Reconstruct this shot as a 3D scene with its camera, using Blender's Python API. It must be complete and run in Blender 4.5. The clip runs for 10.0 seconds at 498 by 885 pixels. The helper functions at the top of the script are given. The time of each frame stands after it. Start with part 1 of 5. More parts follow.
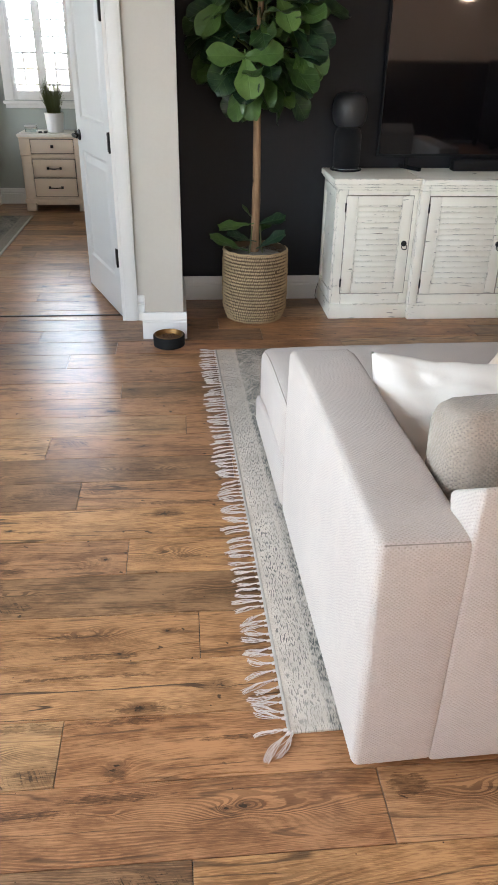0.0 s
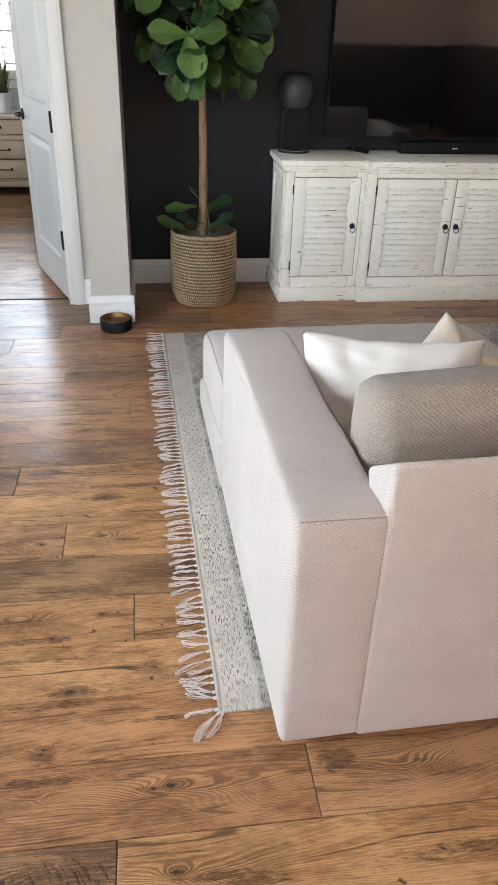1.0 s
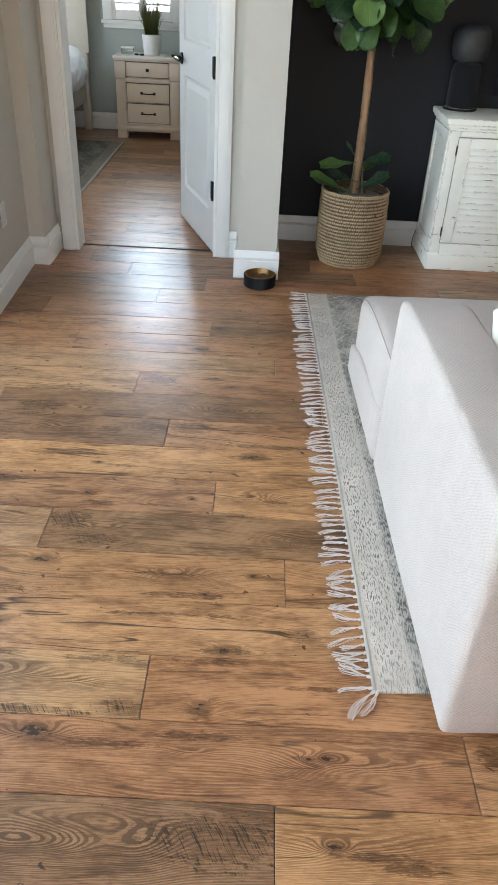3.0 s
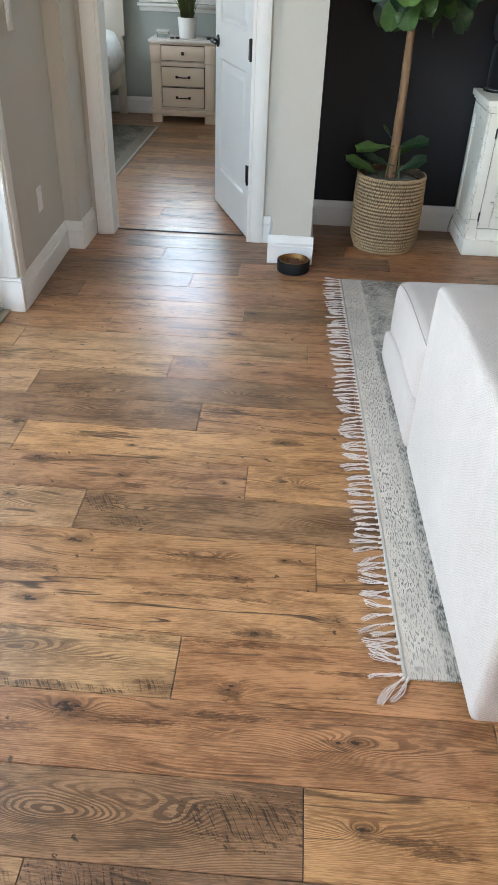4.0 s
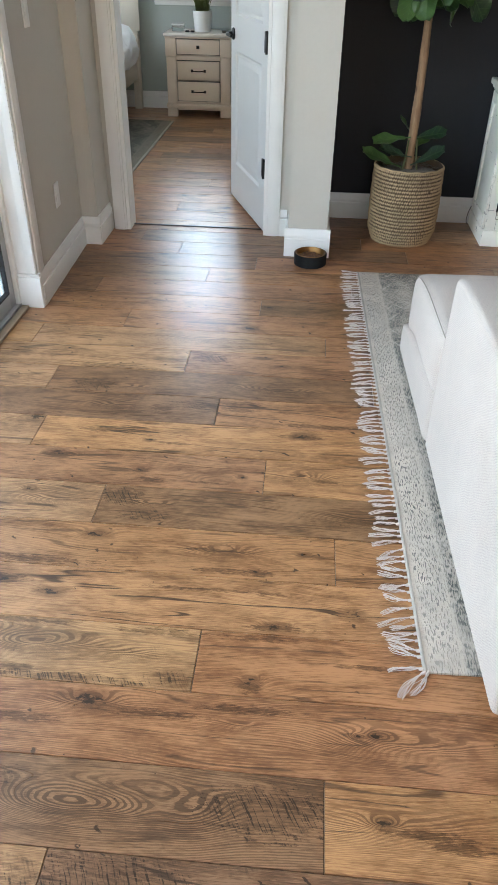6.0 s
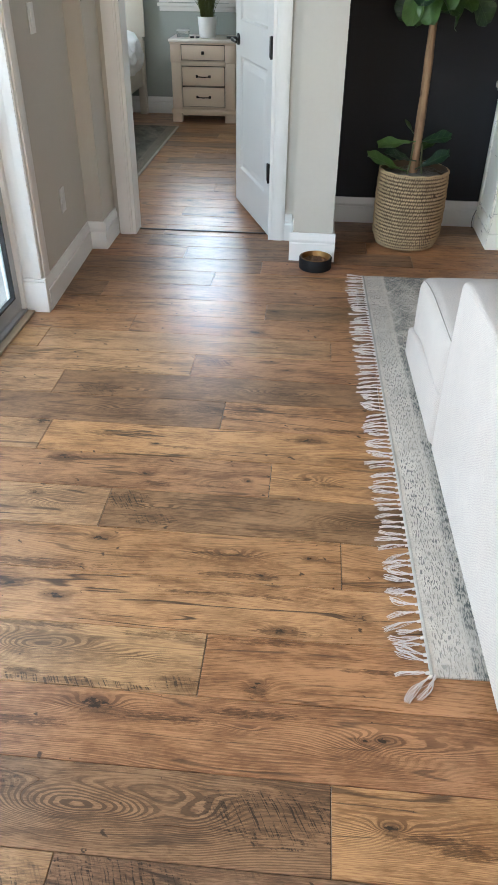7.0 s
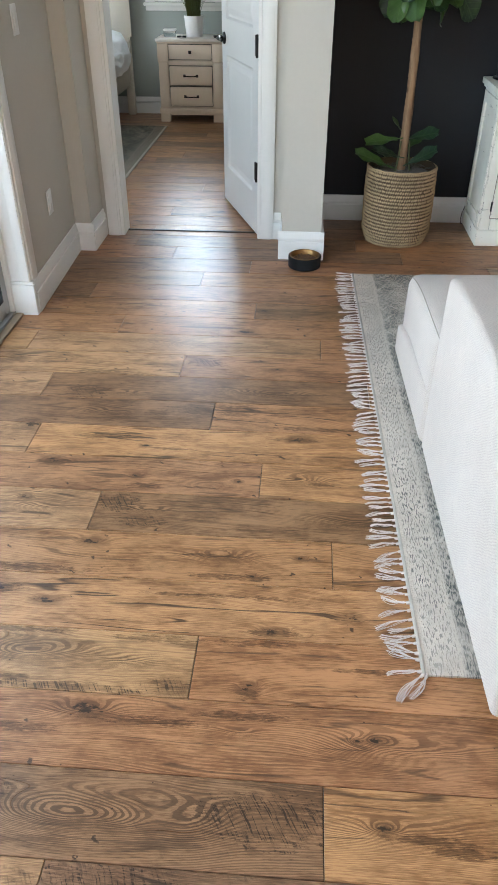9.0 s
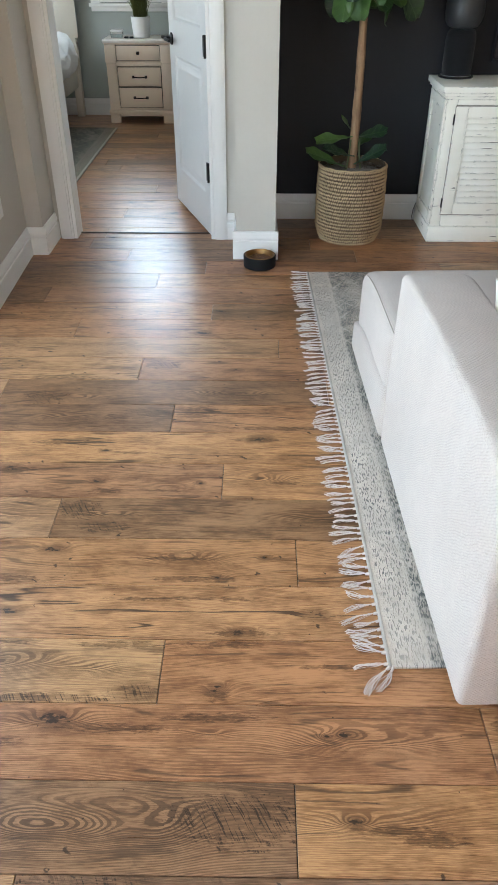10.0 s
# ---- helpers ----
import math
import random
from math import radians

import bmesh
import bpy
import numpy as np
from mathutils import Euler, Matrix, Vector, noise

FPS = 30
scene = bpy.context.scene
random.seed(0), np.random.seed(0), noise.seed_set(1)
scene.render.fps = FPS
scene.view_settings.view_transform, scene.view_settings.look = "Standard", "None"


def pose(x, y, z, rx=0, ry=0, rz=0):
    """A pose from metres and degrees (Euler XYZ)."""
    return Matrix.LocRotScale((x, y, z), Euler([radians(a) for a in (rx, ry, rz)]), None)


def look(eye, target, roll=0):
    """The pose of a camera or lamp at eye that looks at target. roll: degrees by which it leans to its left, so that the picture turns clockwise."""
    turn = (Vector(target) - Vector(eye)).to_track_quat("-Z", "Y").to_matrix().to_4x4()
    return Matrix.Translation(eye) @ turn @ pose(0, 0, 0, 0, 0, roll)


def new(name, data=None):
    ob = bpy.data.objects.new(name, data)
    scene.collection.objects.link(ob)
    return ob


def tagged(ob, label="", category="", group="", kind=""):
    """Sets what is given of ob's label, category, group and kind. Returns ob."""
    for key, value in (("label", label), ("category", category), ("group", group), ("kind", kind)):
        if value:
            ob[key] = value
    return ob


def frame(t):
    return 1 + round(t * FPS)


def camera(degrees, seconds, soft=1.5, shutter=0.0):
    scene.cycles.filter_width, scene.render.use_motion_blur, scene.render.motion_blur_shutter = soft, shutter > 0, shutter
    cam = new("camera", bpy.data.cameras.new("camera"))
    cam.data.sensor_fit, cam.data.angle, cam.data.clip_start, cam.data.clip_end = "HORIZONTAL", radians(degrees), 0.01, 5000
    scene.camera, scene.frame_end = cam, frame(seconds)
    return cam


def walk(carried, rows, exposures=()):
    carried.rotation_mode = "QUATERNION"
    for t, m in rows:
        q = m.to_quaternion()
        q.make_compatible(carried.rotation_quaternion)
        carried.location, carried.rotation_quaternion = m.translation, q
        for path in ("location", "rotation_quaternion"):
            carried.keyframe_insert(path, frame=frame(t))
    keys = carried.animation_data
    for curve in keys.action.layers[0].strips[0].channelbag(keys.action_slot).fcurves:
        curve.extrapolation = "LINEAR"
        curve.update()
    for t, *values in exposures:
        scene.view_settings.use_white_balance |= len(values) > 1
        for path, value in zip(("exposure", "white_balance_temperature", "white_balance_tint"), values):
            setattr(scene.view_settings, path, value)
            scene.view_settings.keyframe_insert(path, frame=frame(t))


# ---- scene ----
cam = camera(38.1, 10.0)
PATH = [
    (0, (0.01, -0.911, 1.506), (0.176, 0.832, 0.539), 1.0),
    (0.5, (0.085, -0.916, 1.497), (0.314, 0.816, 0.523), 1.4),
    (1, (0.109, -0.921, 1.488), (0.364, 0.794, 0.491), 1.8),
    (1.5, (0.103, -0.938, 1.479), (0.38, 0.755, 0.451), 2.7),
    (2, (0.059, -0.926, 1.479), (0.29, 0.755, 0.419), 3.7),
    (2.5, (-0.048, -0.866, 1.481), (0.038, 0.812, 0.397), 3.1),
    (3, (-0.103, -0.852, 1.481), (-0.1, 0.816, 0.377), 3.0),
    (4.5, (-0.116, -0.861, 1.474), (-0.212, 0.774, 0.326), 1.8),
    (5, (-0.118, -0.862, 1.476), (-0.226, 0.768, 0.323), 1.5),
    (5.5, (-0.119, -0.859, 1.477), (-0.233, 0.771, 0.324), 1.3),
    (7, (-0.122, -0.86, 1.474), (-0.256, 0.777, 0.333), 0.8),
    (7.5, (-0.127, -0.858, 1.473), (-0.268, 0.781, 0.335), 0.6),
    (8, (-0.124, -0.857, 1.478), (-0.267, 0.781, 0.34), 0.4),
    (8.5, (-0.118, -0.855, 1.478), (-0.256, 0.782, 0.336), 0.2),
    (9, (-0.103, -0.849, 1.473), (-0.225, 0.787, 0.33), 0.1),
    (9.5, (-0.106, -0.844, 1.474), (-0.187, 0.794, 0.328), 0.1),
    (10, (-0.095, -0.848, 1.474), (-0.115, 0.793, 0.331), 0.1),
]
EXPOSURE = 2.57
# the camera's white balance cools down as it turns towards the sliding door
BALANCE = [(0.0, EXPOSURE, 6550, 15.0), (1.0, EXPOSURE, 6550, 14.5), (2.0, EXPOSURE, 6450, 11.5), (3.2, EXPOSURE, 6220, 10.5), (10.0, EXPOSURE, 6220, 10.5)]
walk(cam, [(t, look(eye, target, roll)) for t, eye, target, roll in PATH], BALANCE)

# ---- world, sun and window light ----
world = bpy.data.worlds.new("world")
scene.world = world
world.use_nodes = True
wn = world.node_tree
sky = wn.nodes.new("ShaderNodeTexSky")
sky.sky_type, sky.sun_disc = "NISHITA", False
sky.sun_elevation, sky.sun_rotation = radians(37), radians(167)
wn.nodes["Background"].inputs[1].default_value = 0.12
wn.links.new(sky.outputs[0], wn.nodes["Background"].inputs[0])


def lamp(name, kind, energy, colour, m, size=1.0, size_y=None):
    data = bpy.data.lights.new(name, kind)
    data.energy, data.color = energy, colour
    if kind == "AREA":
        data.size = size
        if size_y:
            data.shape, data.size_y = "RECTANGLE", size_y
    elif kind == "SUN":
        data.angle = size
    else:
        data.shadow_soft_size = size
    ob = new(name, data)
    ob.matrix_world = m
    return ob


lamp("sun", "SUN", 5.0, (1.0, 0.95, 0.88), look((0, 0, 20), (-6.0, 26.0, 0)), radians(0.6))
# daylight through the sliding door and bedroom shutters, plus fills added at unseen openings
lamp("slider_daylight", "AREA", 16.8, (0.70, 0.86, 1.0), look((-1.80, 0.42, 1.28), (0.4, 0.42, 0.28)), 3.7, 1.9)
# side fill for the bedroom, added outside an unseen west opening
lamp("bedroom_fill", "AREA", 9.0, (0.86, 0.94, 1.0), look((-4.3, 5.3, 1.5), (0, 5.3, 0.8)), 1.6, 1.4)
lamp("shutter_daylight", "AREA", 11.5, (0.72, 0.87, 1.0), look((-1.32, 7.36, 1.82), (-1.32, 5.0, 1.0)), 0.60, 0.86)
# warm fill added from the rear to brighten the sofa back
lamp("rear_fill", "AREA", 1.7, (1.0, 0.85, 0.74), look((0.6, -5.2, 1.6), (0.6, 0, 1.0)), 2.6, 1.5)


# ---- node helpers ----
def material(name):
    m = bpy.data.materials.new(name)
    m.use_nodes = True
    return m, m.node_tree, m.node_tree.nodes["Principled BSDF"]


def put(nt, socket, value):
    if isinstance(value, bpy.types.NodeSocket):
        nt.links.new(value, socket)
    else:
        if isinstance(value, tuple) and len(value) == 3 and socket.type == "RGBA":
            value = (*value, 1)
        socket.default_value = value


def node(nt, kind, out=0, props=None, **inputs):
    n = nt.nodes.new(kind)
    p = props or {}
    if "operation" in p:
        n.operation = p["operation"]
    if "use_clamp" in p:
        n.use_clamp = p["use_clamp"]
    if "feature" in p:
        n.feature = p["feature"]
    for key, value in inputs.items():
        k = int(key[1:]) if key[0] == "i" and key[1:].isdigit() else key.replace("_", " ")
        put(nt, n.inputs[k], value)
    return n.outputs[out]


def math_node(nt, op, a, b=0.0, clamp=False):
    return node(nt, "ShaderNodeMath", 0, {"operation": op, "use_clamp": clamp}, i0=a, i1=b)


def vec(nt, op, a, b):
    return node(nt, "ShaderNodeVectorMath", 0, {"operation": op}, i0=a, i1=b)


def ramp(nt, fac, stops):
    n = nt.nodes.new("ShaderNodeValToRGB")
    while len(n.color_ramp.elements) < len(stops):
        n.color_ramp.elements.new(0.5)
    for e, (p, c) in zip(n.color_ramp.elements, stops):
        e.position, e.color = p, (*(c if isinstance(c, tuple) else (c, c, c)), 1)
    put(nt, n.inputs[0], fac)
    return n.outputs[0]


def noise_tex(nt, vector, scale, detail=3.0, rough=0.55, distortion=0.0):
    return node(nt, "ShaderNodeTexNoise", 0, None, Vector=vector, Scale=scale, Detail=detail, Roughness=rough, Distortion=distortion)


def mix(nt, fac, a, b, blend="MIX"):
    n = nt.nodes.new("ShaderNodeMix")
    n.data_type, n.blend_type = "RGBA", blend
    put(nt, n.inputs[0], fac), put(nt, n.inputs[6], a), put(nt, n.inputs[7], b)
    return n.outputs[2]


def obj_coords(nt, shift=False):
    c = node(nt, "ShaderNodeTexCoord", 3)
    if shift:
        r = node(nt, "ShaderNodeObjectInfo", 5)
        c = vec(nt, "ADD", c, node(nt, "ShaderNodeCombineXYZ", 0, None, X=math_node(nt, "MULTIPLY", r, 83.0), Y=math_node(nt, "MULTIPLY", r, 37.0), Z=math_node(nt, "MULTIPLY", r, 61.0)))
    return c


def bump(nt, bsdf, height, strength=0.3, distance=0.002):
    put(nt, bsdf.inputs["Normal"], node(nt, "ShaderNodeBump", 0, None, Strength=strength, Distance=distance, Height=height))


def plain(name, colour, rough=0.5, metal=0.0, vary=0.12, scale=18.0, relief=0.08, distance=0.001):
    """Paint, plastic or metal with slight unevenness at two scales."""
    m, nt, b = material(name)
    c = obj_coords(nt)
    big, fine = noise_tex(nt, c, scale * 0.15, 3), noise_tex(nt, c, scale * 6, 2)
    f = math_node(nt, "ADD", math_node(nt, "MULTIPLY", big, 0.7), math_node(nt, "MULTIPLY", fine, 0.3))
    lo, hi = tuple(v * (1 - vary) for v in colour), tuple(min(1, v * (1 + vary)) for v in colour)
    put(nt, b.inputs["Base Color"], ramp(nt, f, [(0.3, lo), (0.7, hi)]))
    put(nt, b.inputs["Roughness"], math_node(nt, "ADD", rough - 0.05, math_node(nt, "MULTIPLY", big, 0.1)))
    b.inputs["Metallic"].default_value = metal
    bump(nt, b, fine, relief, distance)
    return m


def wood_floor(name, light, mid, dark, eyes=(), knots=(), smears=(), contour=0.45, cracks=0.6, nicks=0.36, smoke=0.5, stray=0.62):
    """Rustic oak laminate. eyes (x, y, rx, ry, lift) swell the growth rings, knots (x, y, r) are torn dark hearts,
    smears (x, y, rx, ry, saw) are smoky patches with or without cross saw marks, all from the plank's middle."""
    m, nt, b = material(name)
    local = nt.nodes.new("ShaderNodeSeparateXYZ")
    put(nt, local.inputs[0], obj_coords(nt))
    lx, ly = local.outputs[0], local.outputs[1]
    sep = nt.nodes.new("ShaderNodeSeparateXYZ")
    put(nt, sep.inputs[0], obj_coords(nt, True))
    cx, cy = sep.outputs[0], sep.outputs[1]
    rnd = node(nt, "ShaderNodeObjectInfo", 5)

    def at(x, y, sx, sy):
        return node(nt, "ShaderNodeCombineXYZ", 0, None, X=math_node(nt, "MULTIPLY", x, sx), Y=math_node(nt, "MULTIPLY", y, sy), Z=0.0)

    def add(*v):
        out = v[0]
        for w in v[1:]:
            out = math_node(nt, "ADD", out, w)
        return out

    def mul(*v):
        out = v[0]
        for w in v[1:]:
            out = math_node(nt, "MULTIPLY", out, w)
        return out

    def peak(a, c):
        return math_node(nt, "MAXIMUM", a, c)

    def cells(x, y, sx, sy, share):
        v = nt.nodes.new("ShaderNodeTexVoronoi")
        v.inputs["Scale"].default_value = 1.0
        put(nt, v.inputs["Vector"], at(x, y, sx, sy))
        pick = node(nt, "ShaderNodeSeparateColor", 0, None, Color=v.outputs["Color"])
        return v.outputs["Distance"], math_node(nt, "GREATER_THAN", pick, 1.0 - share)

    wob = noise_tex(nt, at(cx, cy, 16.0, 34.0), 1.0, 3.0, 0.65)
    slow = math_node(nt, "SUBTRACT", noise_tex(nt, at(cx, cy, 5.0, 11.0), 1.0, 2.0), 0.5)
    rag = noise_tex(nt, at(cx, cy, 46.0, 90.0), 1.0, 3.0, 0.7)
    rough = math_node(nt, "SUBTRACT", rag, 0.5)
    fray = noise_tex(nt, at(cx, cy, 34.0, 150.0), 1.0, 4.0, 0.72)
    blot = noise_tex(nt, at(cx, cy, 15.0, 26.0), 1.0, 3.0, 0.6, 0.5)

    def oval2(x, y, rx, ry, bend):
        """Squared distance from an oval's middle, in radii, with a wavering outline."""
        u = mul(add(lx, mul(slow, bend), -x), 1.0 / rx)
        v = mul(add(ly, mul(slow, bend * 0.30), -y), 1.0 / ry)
        return add(mul(u, u), mul(v, v))

    # ring height: a slow swell, lifted into closed ovals at the eyes and bent round the knots
    hill = noise_tex(nt, at(cx, cy, 1.5, 4.6), 1.0, 0.6, 0.45, 0.2)
    g = add(cy, mul(hill, 0.16), mul(wob, 0.003))
    near = mul(lx, 0.0)
    for x, y, rx, ry, lift in eyes:
        e = math_node(nt, "POWER", 2.718, mul(oval2(x, y, rx, ry, 0.05), -1.0))
        g = add(g, mul(e, lift))
        near = peak(near, math_node(nt, "POWER", 2.718, mul(oval2(x, y, rx * 1.5, ry * 1.7, 0.06), -1.0)))
    heart, halo = mul(lx, 0.0), mul(lx, 0.0)
    for x, y, r in knots:
        d2 = add(oval2(x, y, r * 1.8, r * 0.85, 0.05), mul(rough, 3.4), mul(math_node(nt, "SUBTRACT", blot, 0.5), 2.0), 0.25)
        heart = peak(heart, ramp(nt, d2, [(0.20, 1.0), (0.55, 0.0)]))
        halo = peak(halo, ramp(nt, mul(d2, 0.25), [(0.08, 1.0), (0.95, 0.0)]))
        g = add(g, mul(math_node(nt, "POWER", 2.718, mul(oval2(x, y, r * 2.6, r * 1.2, 0.02), -1.0)), 0.022))
    # a few stray knots anywhere
    kd, has = cells(add(cx, mul(wob, 0.07)), add(cy, mul(wob, 0.035)), 2.9, 5.6, stray)
    ragged = add(kd, mul(rough, 0.34))
    heart = peak(heart, mul(ramp(nt, ragged, [(0.045, 1.0), (0.080, 0.0)]), has))
    halo = peak(halo, mul(ramp(nt, ragged, [(0.04, 1.0), (0.24, 0.0)]), has))
    g = add(g, mul(math_node(nt, "SUBTRACT", 1.0, mul(kd, 1.9), True), has, 0.03))

    lines = noise_tex(nt, at(cx, g, 2.4, 200.0), 1.0, 3.0, 0.7)
    hair = noise_tex(nt, at(cx, cy, 24.0, 520.0), 1.0, 1.5, 0.6)
    broad = noise_tex(nt, at(cx, cy, 3.4, 12.0), 1.0, 5.0, 0.62, 0.7)
    tone = add(mul(lines, 0.24), mul(hair, 0.22), mul(broad, 0.32), mul(blot, 0.12), mul(fray, 0.10))
    low = tuple(0.72 * p + 0.28 * q for p, q in zip(dark, mid))
    col = ramp(nt, tone, [(0.402, low), (0.468, mid), (0.542, tuple(v * 1.08 for v in light))])
    # late wood: crisp contour lines, strong at the eyes and in stretches of the plank
    wave = math_node(nt, "SINE", add(mul(g, 2 * math.pi / 0.0058), mul(blot, 3.0), mul(broad, 9.0)))
    late = ramp(nt, add(mul(wave, 0.42), mul(hair, 0.60), mul(rough, 0.5), 0.20), [(0.48, 0.0), (0.66, 1.0)])
    stretch = ramp(nt, noise_tex(nt, at(cx, cy, 1.6, 5.0), 1.0, 2.0), [(0.40, 0.0), (0.60, 1.0)])
    col = mix(nt, mul(late, peak(mul(stretch, contour * 0.62), mul(near, 0.90))), col, tuple(0.80 * p + 0.20 * q for p, q in zip(dark, mid)))
    # smoky patches, strays and the plank's own
    patch = noise_tex(nt, at(cx, cy, 3.3, 9.0), 1.0, 6.0, 0.70, 0.5)
    saw = noise_tex(nt, at(add(cx, mul(cy, 0.55), mul(slow, 0.02)), cy, 210.0, 14.0), 1.0, 2.0, 0.6)
    wear = add(mul(patch, 0.60), mul(fray, 0.34), mul(saw, 0.06))
    pm = mul(ramp(nt, wear, [(0.525, 0.0), (0.61, 1.0)]), smoke)
    sawn = mul(ramp(nt, patch, [(0.56, 0.0), (0.64, 1.0)]), 0.5 * smoke)
    for x, y, rx, ry, cut in smears:
        k = ramp(nt, add(mul(oval2(x, y, rx, ry, 0.05), 0.42), mul(math_node(nt, "SUBTRACT", fray, 0.5), 2.6), mul(math_node(nt, "SUBTRACT", patch, 0.5), 1.4)), [(0.14, 1.0), (0.50, 0.0)])
        pm = peak(pm, mul(k, 0.62 if cut else 0.85))
        if cut:
            sawn = peak(sawn, k)
    col = mix(nt, mul(pm, 0.92), col, mix(nt, ramp(nt, rag, [(0.35, 0.0), (0.65, 1.0)]), (0.19, 0.170, 0.15), (0.54, 0.51, 0.48)), "MULTIPLY")
    col = mix(nt, mul(ramp(nt, saw, [(0.53, 0.0), (0.59, 1.0)]), sawn, 0.85), col, tuple(v * 0.40 for v in dark))
    # fine cracks along the grain, short nicks across it, nail specks
    way = add(cy, mul(hill, 0.06), mul(halo, 0.012), mul(blot, 0.006))
    split = math_node(nt, "ABSOLUTE", math_node(nt, "SUBTRACT", noise_tex(nt, at(cx, way, 1.3, 21.0), 1.0, 1.0, 0.4), 0.5))
    sm = mul(ramp(nt, split, [(0.009, 1.0), (0.022, 0.0)]), ramp(nt, noise_tex(nt, at(cx, cy, 3.0, 13.0), 1.0, 2.0), [(0.53 - 0.05 * cracks, 0.0), (0.58 - 0.05 * cracks, 1.0)]), min(1.0, 0.3 + cracks))
    nd, nhas = cells(add(cx, mul(wob, 0.05), mul(cy, 0.4)), cy, 23.0, 17.0, nicks)
    nick = mul(ramp(nt, add(nd, mul(blot, 0.16), mul(rough, 0.24)), [(0.17, 1.0), (0.22, 0.0)]), nhas)
    sd, shas = cells(cx, cy, 24.0, 26.0, 0.42)
    spk = mul(ramp(nt, sd, [(0.035, 1.0), (0.065, 0.0)]), shas)
    marks = peak(sm, peak(spk, nick))
    col = mix(nt, mul(marks, 0.84), col, (0.024, 0.013, 0.008))
    col = mix(nt, mul(halo, 0.66), col, tuple(v * 0.85 for v in dark))
    col = mix(nt, mul(heart, 0.90), col, (0.018, 0.010, 0.006))
    hsv = node(nt, "ShaderNodeHueSaturation", 0, None, Hue=add(0.498, mul(rnd, 0.005)), Saturation=add(0.995, mul(rnd, 0.06)), Value=add(0.84, mul(rnd, 0.10)), Color=col)
    put(nt, b.inputs["Base Color"], hsv)
    put(nt, b.inputs["Roughness"], add(0.24, mul(lines, 0.10), mul(pm, 0.06)))
    b.inputs["Specular IOR Level"].default_value = 0.30
    h = math_node(nt, "SUBTRACT", mul(lines, 0.5), add(marks, heart))
    bump(nt, b, h, 0.022, 0.0010)
    return m


def fabric(name, colour, cell=0.009, vary=0.10, relief=0.5, dots=0.35):
    """Basket weave: rows of small proud stitches with dark pits between, laid on each side of a block."""
    m, nt, b = material(name)
    c0 = obj_coords(nt)
    jit = node(nt, "ShaderNodeTexNoise", 1, None, Vector=c0, Scale=70.0, Detail=2.0)
    drift = node(nt, "ShaderNodeTexNoise", 1, None, Vector=c0, Scale=13.0, Detail=3.0)
    c = vec(nt, "ADD", c0, vec(nt, "MULTIPLY", jit, (cell * 0.9, cell * 0.9, cell * 0.9)))
    c = vec(nt, "ADD", c, vec(nt, "MULTIPLY", drift, (cell * 3.5, cell * 3.5, cell * 3.5)))
    pos, nrm = nt.nodes.new("ShaderNodeSeparateXYZ"), nt.nodes.new("ShaderNodeSeparateXYZ")
    put(nt, pos.inputs[0], c)
    put(nt, nrm.inputs[0], node(nt, "ShaderNodeNewGeometry", 1))
    ax = math_node(nt, "GREATER_THAN", math_node(nt, "ABSOLUTE", nrm.outputs[0]), 0.65)
    az = math_node(nt, "GREATER_THAN", math_node(nt, "ABSOLUTE", nrm.outputs[2]), 0.65)
    x, y, z = pos.outputs[0], pos.outputs[1], pos.outputs[2]

    def pick(f, p, q):
        return math_node(nt, "ADD", math_node(nt, "MULTIPLY", math_node(nt, "SUBTRACT", 1.0, f), p), math_node(nt, "MULTIPLY", f, q))

    k = 2 * math.pi / cell
    su = math_node(nt, "SINE", math_node(nt, "MULTIPLY", pick(ax, x, y), k * 0.5))
    sv = math_node(nt, "SINE", math_node(nt, "MULTIPLY", pick(az, z, y), k * 0.62))
    w = math_node(nt, "MULTIPLY", su, sv)
    fleck = noise_tex(nt, c0, 0.9 / cell, 2)
    show = ramp(nt, noise_tex(nt, c0, 16.0, 4.0, 0.65), [(0.36, 0.15), (0.62, 1.0)])
    w = math_node(nt, "MULTIPLY", w, math_node(nt, "ADD", 0.35, math_node(nt, "MULTIPLY", show, 0.65)))
    big = noise_tex(nt, c0, 3.0, 3)
    lo, hi = tuple(v * (1 - vary) for v in colour), tuple(min(1, v * (1 + vary)) for v in colour)
    col = ramp(nt, math_node(nt, "ADD", math_node(nt, "MULTIPLY", big, 0.4), math_node(nt, "MULTIPLY", fleck, 0.6)), [(0.3, lo), (0.7, hi)])
    pit = math_node(nt, "MULTIPLY", ramp(nt, math_node(nt, "MULTIPLY", w, -1.0), [(0.26, 0.0), (0.58, 1.0)]), ramp(nt, fleck, [(0.35, 0.35), (0.6, 1.0)]))
    put(nt, b.inputs["Base Color"], mix(nt, math_node(nt, "MULTIPLY", pit, dots), col, tuple(v * 0.42 for v in colour)))
    b.inputs["Roughness"].default_value = 0.92
    b.inputs["Specular IOR Level"].default_value = 0.2
    b.inputs["Sheen Weight"].default_value = 0.12
    bump(nt, b, math_node(nt, "ADD", w, math_node(nt, "MULTIPLY", fleck, 0.8)), relief, 0.0012)
    return m


